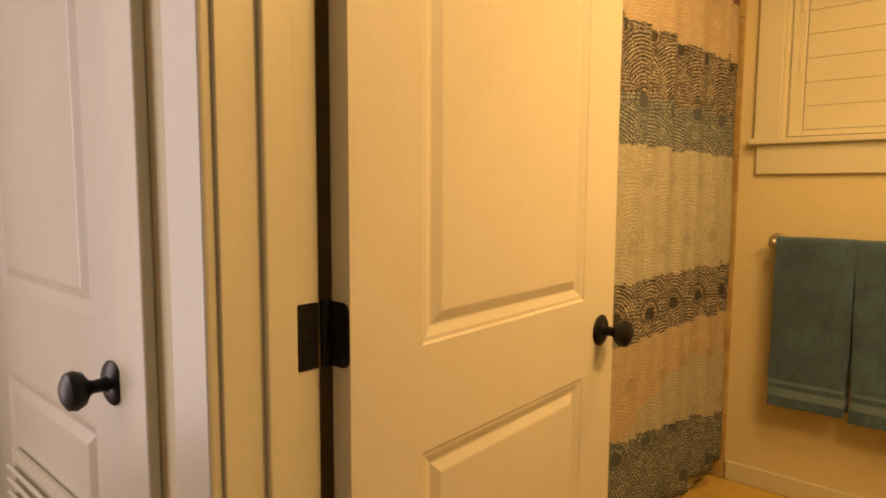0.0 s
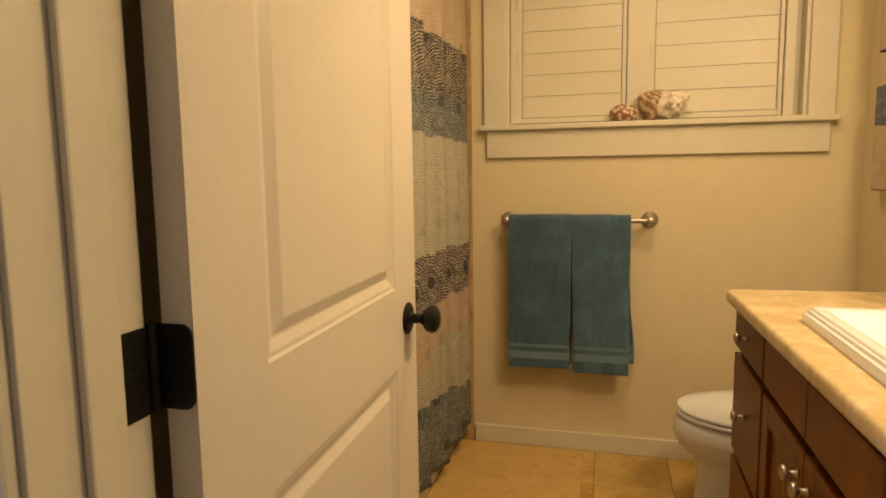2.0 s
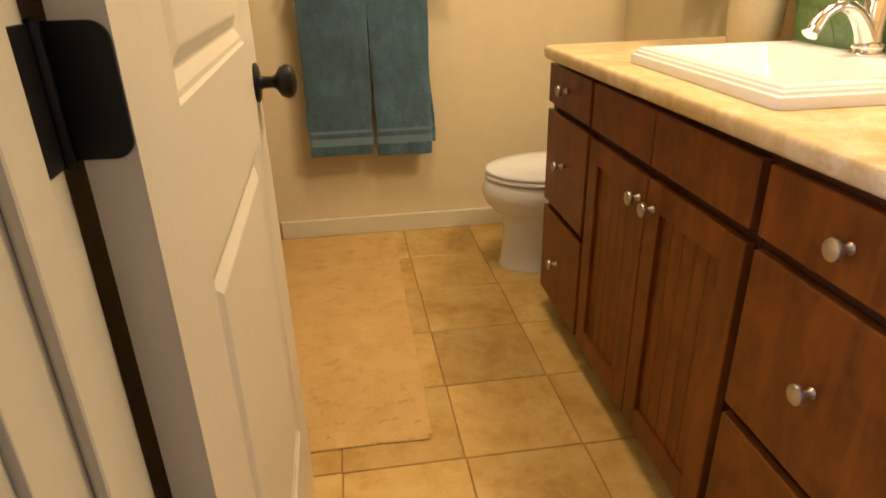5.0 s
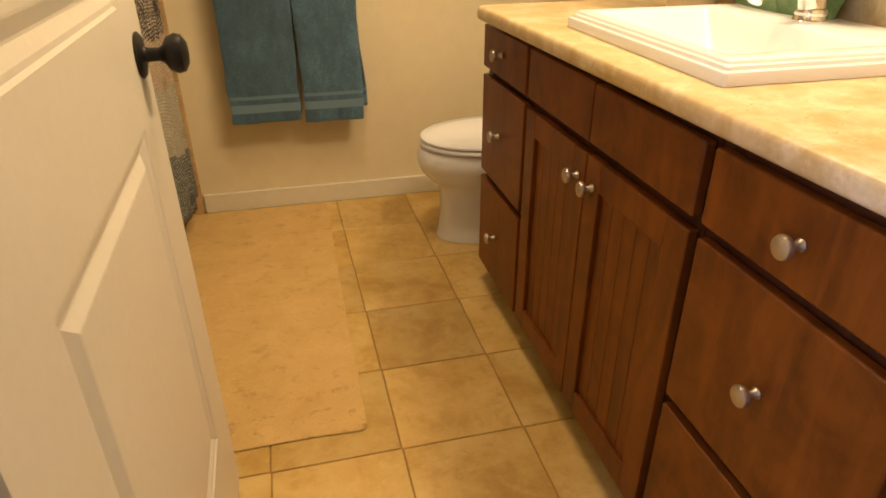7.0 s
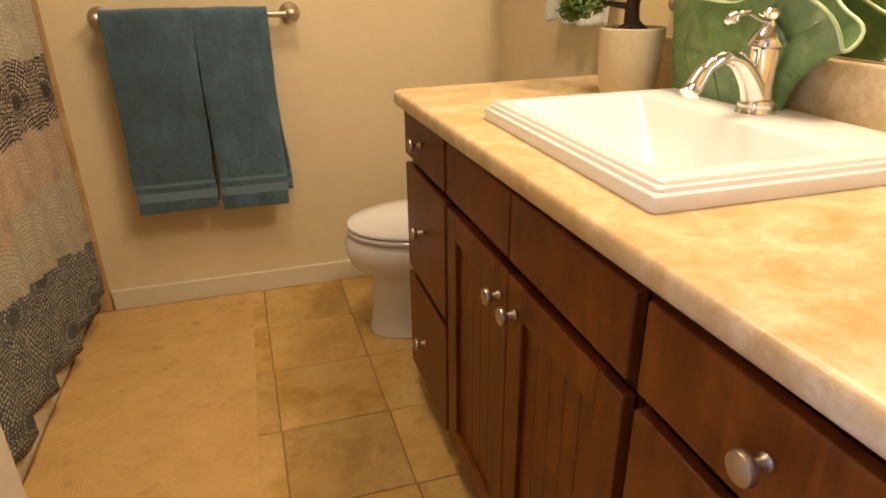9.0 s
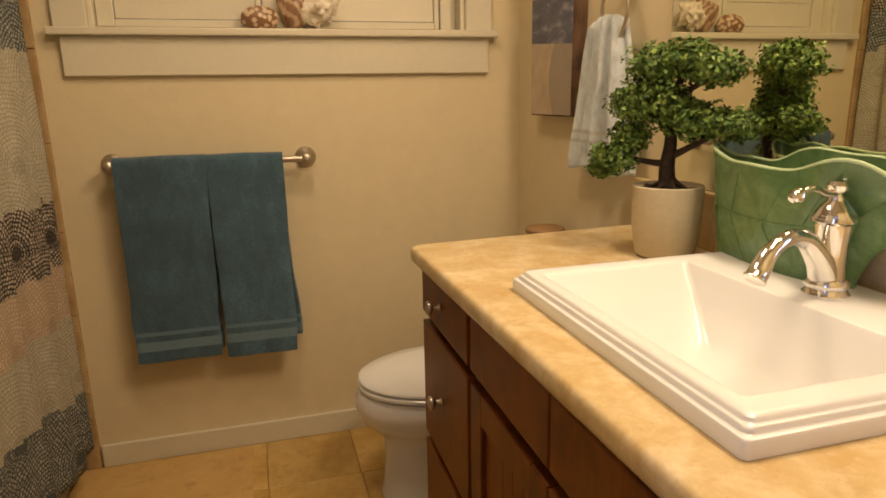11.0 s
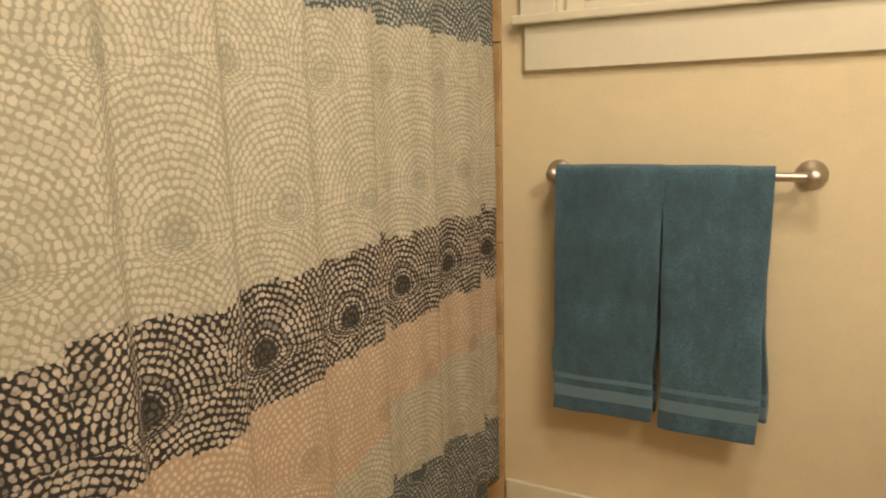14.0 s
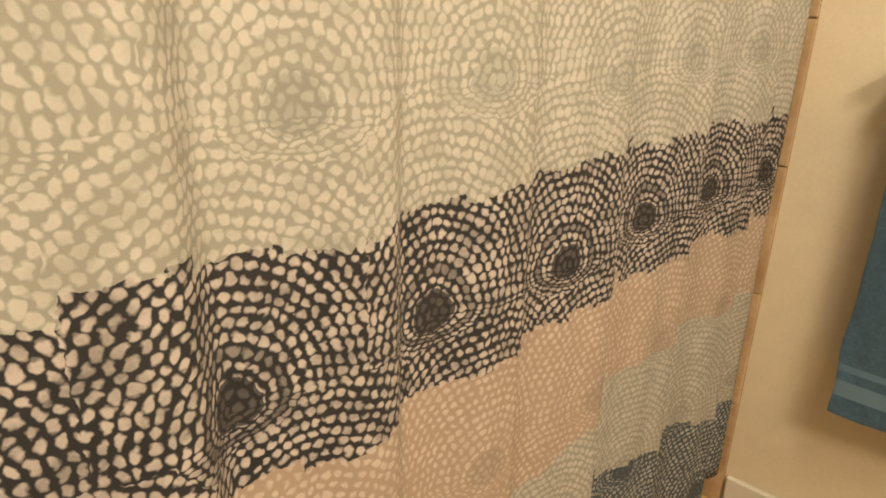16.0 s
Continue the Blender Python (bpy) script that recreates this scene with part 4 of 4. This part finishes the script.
def bowl_ring(f, inner=0.0):
    """One level of the bowl: narrow at the foot, wide and wavy at the rim, the end towards the basin drooping."""
    out = []
    for k in range(72):
        a = 2 * math.pi * k / 72
        rx, ry = 0.034 + 0.030 * f, (0.168 + 0.032 * f if math.sin(a) > 0 else 0.115 + 0.112 * f ** 2.0)
        wave = f ** 3 * (0.005 * math.sin(a * 9) + 0.005 * math.sin(a * 5 + 1))
        h = 0.004 + f * (0.212 + 0.012 * math.sin(a * 3 + 2.2)) + wave * 0.7
        h -= 0.062 * f ** 2 * max(0.0, -math.sin(a)) ** 6
        out.append(Vector((min(GX + (rx + wave - inner) * math.cos(a), X_RIGHT - 0.024 - inner), GY + (ry + wave - inner) * math.sin(a), GZ + h + (0.006 if inner and f < 0.05 else 0))))
    return out


levels = [k / 12 for k in range(13)]
part("shell", loft([bowl_ring(f) for f in levels] + [bowl_ring(f, 0.006) for f in reversed(levels)]), GREEN_MAT, planter, smooth=True)
edge = [(p + q) / 2 for p, q in zip(bowl_ring(1.0), bowl_ring(1.0, 0.006))]
part("rim", tube(edge + edge[:1], 0.0032, 8), RIM_GREEN, planter, "pale glazed rim", smooth=True)



def bowl_side(k, f):
    """A point on the bowl's outer side: k counts round it as in bowl_ring, f goes from foot to rim."""
    ring = bowl_ring(f)
    i = int(k) % 72
    p = ring[i].lerp(ring[(i + 1) % 72], k - int(k))
    return p + (p - Vector((GX, GY, p.z))).normalized() * 0.0006


part("midrib", tube([bowl_side(19 + 0.5 * j, 0.50 + 0.06 * math.sin(j * 0.055)) for j in range(66)], 0.0022, 8), GREEN_MAT, planter, smooth=True)
for j in range(5):
    for up in (1, -1):
        part("vein", tube([bowl_side(24 + 5.5 * j + 2.6 * q / 7, 0.52 + up * 0.40 * q / 7) for q in range(8)], [0.0016 - 0.00012 * q for q in range(8)], 6), GREEN_MAT, planter, smooth=True)

# ---- towel ring and hand towel ----
RY, RZ, RX = 1.598, 1.400, X_RIGHT - 0.052
ringer = thing("towel_ring", (X_RIGHT, RY, RZ), "brushed nickel towel ring on the wall", "towel ring")
part("post", lathe(((0.001, 0), (0.025, 0), (0.025, 0.004), (0.016, 0.012), (0.009, 0.018), (0.009, 0.044), (0.013, 0.048), (0.013, 0.06), (0.001, 0.062)), (X_RIGHT - 0.0005, RY - 0.022, RZ + 0.080), (-1, 0, 0), 24), NICKEL, ringer, smooth=True)
part("ring", tube([(RX + 0.012 * math.sin(a), RY + 0.080 * math.sin(a), RZ + 0.078 * math.cos(a)) for a in [2 * math.pi * k / 48 for k in range(49)]], 0.0048, 10), NICKEL, ringer, smooth=True)
b = bmesh.new()
rows = []
for k in range(41):
    s = k / 40
    z = 1.372 - 0.368 * s
    row = []
    for i in range(49):
        f = i / 48 - 0.5
        w = 0.160 + 0.165 * min(1, s * 1.15) ** 0.9
        y = RY + 0.022 + 0.03 * s + f * w
        crown = 0.034 * (1 - (2 * f) ** 2) * max(0, 1 - s * 6)
        x = RX + 0.004 - (0.010 + (0.007 + 0.013 * (f < 0.05)) * math.cos(f * 26 + 9 * f * f + 0.7 * math.sin(s * 3)) * min(1, 0.35 + s) + 0.006 * noise.noise(Vector((f * 7, s * 3, 4.4)))) * (1 if s > 0.02 else 0.4)
        row.append(b.verts.new((x, y, z + crown * 0.5 + 0.006 * math.sin(f * 9) * s)))
    rows.append(row)
for p, q in zip(rows, rows[1:]):
    for i in range(48):
        b.faces.new((p[i], p[i + 1], q[i + 1], q[i]))
ht = part("hand_towel", b, HAND_TOWEL, None, "pale grey-blue hand towel hung in folds through the ring", smooth=True, category="towel")
m = ht.modifiers.new("thickness", "SOLIDIFY")
m.thickness, m.offset = 0.012, 0

# ---- pictures ----


def picture(z0, z1, label, top):
    """A thick block picture with rough wooden sides; a dark sky above pale dunes."""
    y0, y1, x0 = 1.825, 2.105, X_RIGHT - 0.045
    root = thing("picture", (X_RIGHT, (y0 + y1) / 2, z0), label, "picture", "beach pictures")
    part("block", box(x0, X_RIGHT - 0.001, y0, y1, z0, z1, 0.002), EDGE_WOOD, root)
    n = Nodes("beach_print")
    sep = n.node("ShaderNodeSeparateXYZ")
    n.wire(n.coords(), sep.inputs[0])
    v = n.math("DIVIDE", n.math("SUBTRACT", sep.outputs[2], 0.0), z1 - z0)
    u = n.math("DIVIDE", sep.outputs[1], y1 - y0)
    cloud = n.noise(9, 5, 0.6, stretch=(1, 1, 2.5))
    sky = n.ramp(cloud, ((0.35, (0.035, 0.045, 0.09)), (0.55, (0.09, 0.10, 0.16)), (0.7, (0.36, 0.36, 0.40))))
    sand = n.ramp(n.noise(14, 4, 0.6), ((0.3, (0.40, 0.31, 0.21)), (0.7, (0.55, 0.45, 0.33))))
    du, dv = n.math("SUBTRACT", u, -0.38), n.math("SUBTRACT", v, 0.30)
    rr = n.math("ADD", n.math("MULTIPLY", du, du), n.math("MULTIPLY", dv, dv))
    sand = n.mix(n.math("MULTIPLY", n.math("LESS_THAN", rr, 0.16), 0.7), sand, (0.26, 0.225, 0.19))
    edge = n.math("ADD", top, n.math("MULTIPLY", u, 0.06))
    c = n.mix(n.math("GREATER_THAN", v, edge), sand, sky)
    part("print", box(x0 - 0.0025, x0 - 0.0002, y0 + 0.002, y1 - 0.002, z0 + 0.004, z1 - 0.002), n.done(c, 0.35), root, "printed beach scene with a dark sky")
    return root


picture(1.140, 1.492, "block picture of a beach under a dark sky", 0.60)
picture(1.605, 1.957, "block picture of pale dunes and water", 0.70)

# ---- shells on the sill ----
SHZ = 1.42


def shell_mat(name, a, b, c, spots=False):
    n = Nodes(name)
    if spots:
        v = n.node("ShaderNodeTexVoronoi", feature="F1")
        n.wire(n.coords(), v.inputs["Vector"])
        v.inputs["Scale"].default_value = 62
        col = n.ramp(v.outputs["Distance"], ((0.46, c), (0.55, a)))
    else:
        w = n.node("ShaderNodeTexWave", wave_type="BANDS", bands_direction="DIAGONAL")
        n.wire(n.coords(), w.inputs["Vector"])
        w.inputs["Scale"].default_value, w.inputs["Distortion"].default_value, w.inputs["Detail"].default_value = 17, 7.0, 3
        col = n.ramp(w.outputs["Fac"], ((0.25, a), (0.55, b), (0.8, c)))
    col = n.mix(n.math("MULTIPLY", n.noise(70), 0.35), col, b)
    n.bump(n.noise(120), 0.4, 0.002)
    return n.done(col, 0.4)


SPOT = shell_mat("spotted_shell", (0.24, 0.12, 0.06), (0.30, 0.16, 0.09), (0.70, 0.56, 0.38), True)
BRINDLE = shell_mat("brindled_shell", (0.24, 0.13, 0.07), (0.38, 0.235, 0.14), (0.55, 0.41, 0.27))
PALE = shell_mat("pale_shell", (0.68, 0.59, 0.45), (0.75, 0.67, 0.53), (0.80, 0.74, 0.62))
b = bmesh.new()
bmesh.ops.create_icosphere(b, subdivisions=4, radius=1)
for v in b.verts:
    d = v.co.copy()
    v.co = Vector((-0.100 + d.x * 0.058, 2.312 + d.y * 0.036, SHZ + 0.030 + max(d.z, -0.72) * 0.040)) + d * 0.0035 * noise.noise(d * 6)
low = min(v.co.z for v in b.verts)
bmesh.ops.translate(b, verts=b.verts, vec=(0, 0, SHZ - low))
part("shell", b, SPOT, None, "round brown shell with cream spots on the sill", smooth=True, category="shell", group="shells on the sill")


def blob_shell(centre, radii, axis, ribs, spikes, material, label, seed):
    """A plump shell: an egg that tapers to its apex, ribbed across, with a coiled spire, a flared lip and, if asked, short spines."""
    rg = random.Random(seed)
    turn = Vector(axis).to_track_quat("X", "Z").to_matrix()
    c = Vector(centre)
    b = bmesh.new()
    bmesh.ops.create_icosphere(b, subdivisions=5, radius=1)
    spines = []
    for k in range(spikes):
        x, a = -0.55 + 1.2 * (k % 7) / 6 + rg.uniform(-0.06, 0.06), rg.uniform(0.0, 6.28)
        q = math.sqrt(1 - x * x)
        spines.append((Vector((x, q * math.cos(a), q * math.sin(a))), rg.uniform(0.25, 0.75)))
    for v in b.verts:
        d = v.co.copy()
        taper = 1.0 - 0.42 * max(0.0, d.x) ** 1.5
        a = math.atan2(d.z, d.y)
        r = 1.0 + ribs * (0.5 + 0.5 * math.sin(26 * (d.x + 0.10 * a))) * (1 - abs(d.x)) ** 0.3 + 0.05 * math.sin(2 * a + 6 * d.x)
        if d.x > 0.35:
            r *= 1.0 - 0.10 * (math.sin((d.x - 0.35) * 26 + a) > 0.2)
        if d.z < 0 and d.y < -0.2:
            r *= 1.0 + 0.12 * (1 - abs(d.x))
        r += sum(h * max(0.0, 1.0 - (d - p).length / 0.24) ** 1.2 for p, h in spines)
        v.co = Vector((d.x * radii[0] * (1.0 + 0.12 * max(0.0, d.x) ** 4), d.y * radii[1] * taper * r, d.z * radii[2] * taper * r))
    for v in b.verts:
        v.co = c + turn @ v.co
    low = min(v.co.z for v in b.verts)
    bmesh.ops.translate(b, verts=b.verts, vec=(0, 0, SHZ - low))
    return part("shell", b, material, None, label, smooth=True, category="shell", group="shells on the sill")


blob_shell((0.012, 2.330, 0), (0.060, 0.042, 0.060), (-0.85, -0.2, 0.45), 0.07, 0, BRINDLE, "brindled brown turban shell on the sill", 1)
blob_shell((0.080, 2.300, 0), (0.074, 0.028, 0.040), (0.88, -0.25, 0.40), 0.05, 34, PALE, "pale spiny conch shell on the sill", 2)

# ---- toilet ----
TX, TY = 0.44, 1.882
toilet = thing("toilet", (TX, TY, 0), "white toilet with its lid down beside the vanity", "toilet")


def oval(x0, x1, hw, z, n=36, sq=0.85, dy=0.0):
    """An elongated oval that is blunter at the tank end."""
    out = []
    for k in range(n):
        a = 2 * math.pi * k / n
        c, s = math.cos(a), math.sin(a)
        x = (x0 + x1) / 2 + (x1 - x0) / 2 * (abs(c) ** (sq if c > 0 else 1.0)) * (1 if c > 0 else -1)
        w = hw * (1.0 + 0.10 * c)
        x = 0.60 - (0.60 - x) * 0.925
        out.append(Vector((x, TY + dy + w * (abs(s) ** 0.9) * (1 if s > 0 else -1), z * 0.95)))
    return out


part("bowl", loft([oval(0.112, 0.60, 0.118, 0.0), oval(0.110, 0.60, 0.120, 0.012), oval(0.120, 0.60, 0.110, 0.04), oval(0.127, 0.60, 0.104, 0.12), oval(0.128, 0.60, 0.104, 0.195), oval(0.120, 0.60, 0.112, 0.222), oval(0.088, 0.60, 0.142, 0.250),
                   oval(0.056, 0.60, 0.170, 0.282), oval(0.040, 0.60, 0.184, 0.318), oval(0.039, 0.60, 0.187, 0.345), oval(0.048, 0.60, 0.182, 0.370), oval(0.054, 0.60, 0.180, 0.379), oval(0.07, 0.59, 0.168, 0.384)]), CERAMIC, toilet, smooth=True)
seat = part("seat", loft([oval(0.058, 0.565, 0.180, 0.387), oval(0.050, 0.568, 0.186, 0.391), oval(0.050, 0.568, 0.186, 0.399), oval(0.056, 0.566, 0.182, 0.403)]), CERAMIC, toilet, smooth=True)
part("lid", loft([oval(0.058, 0.565, 0.181, 0.407), oval(0.052, 0.568, 0.186, 0.411), oval(0.053, 0.568, 0.185, 0.417), oval(0.064, 0.56, 0.175, 0.424), oval(0.12, 0.53, 0.13, 0.429), oval(0.22, 0.45, 0.06, 0.431)]), CERAMIC, toilet, smooth=True)
tx = (0.585 + X_RIGHT - 0.016) / 2
part("tank", loft([rounded(tx, TY, 0.085, 0.185, 0.03, 0.384), rounded(tx, TY, 0.088, 0.20, 0.03, 0.42), rounded(tx, TY, 0.094, 0.218, 0.03, 0.674)]), CERAMIC, toilet, smooth=True)
part("tank_lid", loft([rounded(tx, TY, 0.096, 0.222, 0.03, 0.675), rounded(tx, TY, 0.098, 0.226, 0.03, 0.680), rounded(tx, TY, 0.098, 0.226, 0.03, 0.702), rounded(tx, TY, 0.090, 0.218, 0.03, 0.712)]), CERAMIC, toilet, smooth=True)
jar = thing("round_box", (0.692, 1.90, 0.712), "round dark box with a brown wooden lid on the toilet tank", "box")
part("body", lathe(((0.001, 0), (0.052, 0), (0.055, 0.004), (0.056, 0.075), (0.052, 0.077), (0.001, 0.077)), (0.692, 1.90, 0.7125), (0, 0, 1), 36), DARK, jar, smooth=True)
part("lid", lathe(((0.001, 0.0775), (0.058, 0.0775), (0.060, 0.081), (0.060, 0.091), (0.056, 0.095), (0.001, 0.097)), (0.692, 1.90, 0.7125), (0, 0, 1), 36), wood("lid_wood", (0.20, 0.10, 0.04), (0.33, 0.19, 0.09), (0.42, 0.27, 0.14), (6, 6, 6), 0.5), jar, smooth=True)

# ---- floor tiles ----
mesh_of = {}


def tile_mesh(w, d):
    key = (round(w, 3), round(d, 3))
    if key not in mesh_of:
        b = box(-w / 2, w / 2, -d / 2, d / 2, -0.012, 0.0, 0.0018, 1)
        me = bpy.data.meshes.new("tile")
        b.to_mesh(me)
        b.free()
        me.materials.append(TILE)
        mesh_of[key] = me
    return mesh_of[key]


PITCH_X, PITCH_Y, GAP, SKEW = 0.2985, 0.2945, 0.0030, -0.015
for i in range(-3, 4):
    for j in range(-3, 6):
        x0, x1 = -0.183 + i * PITCH_X + GAP / 2, -0.183 + (i + 1) * PITCH_X - GAP / 2
        y0, y1 = 0.842 + j * PITCH_Y + GAP / 2, 0.842 + (j + 1) * PITCH_Y - GAP / 2
        x0, x1, y0, y1 = max(x0, -0.80), min(x1, X_RIGHT - 0.002), max(y0, -0.004), min(y1, Y_FAR - 0.004)
        if x1 - x0 < 0.02 or y1 - y0 < 0.02:
            continue
        t = new("tile", tile_mesh(x1 - x0, y1 - y0))
        t.parent = floor
        yc = (y0 + y1) / 2
        t.location = ((x0 + x1) / 2 + SKEW * (yc - 1.3), yc, 0.0)
        t.rotation_euler = (0, 0, -SKEW / 2)
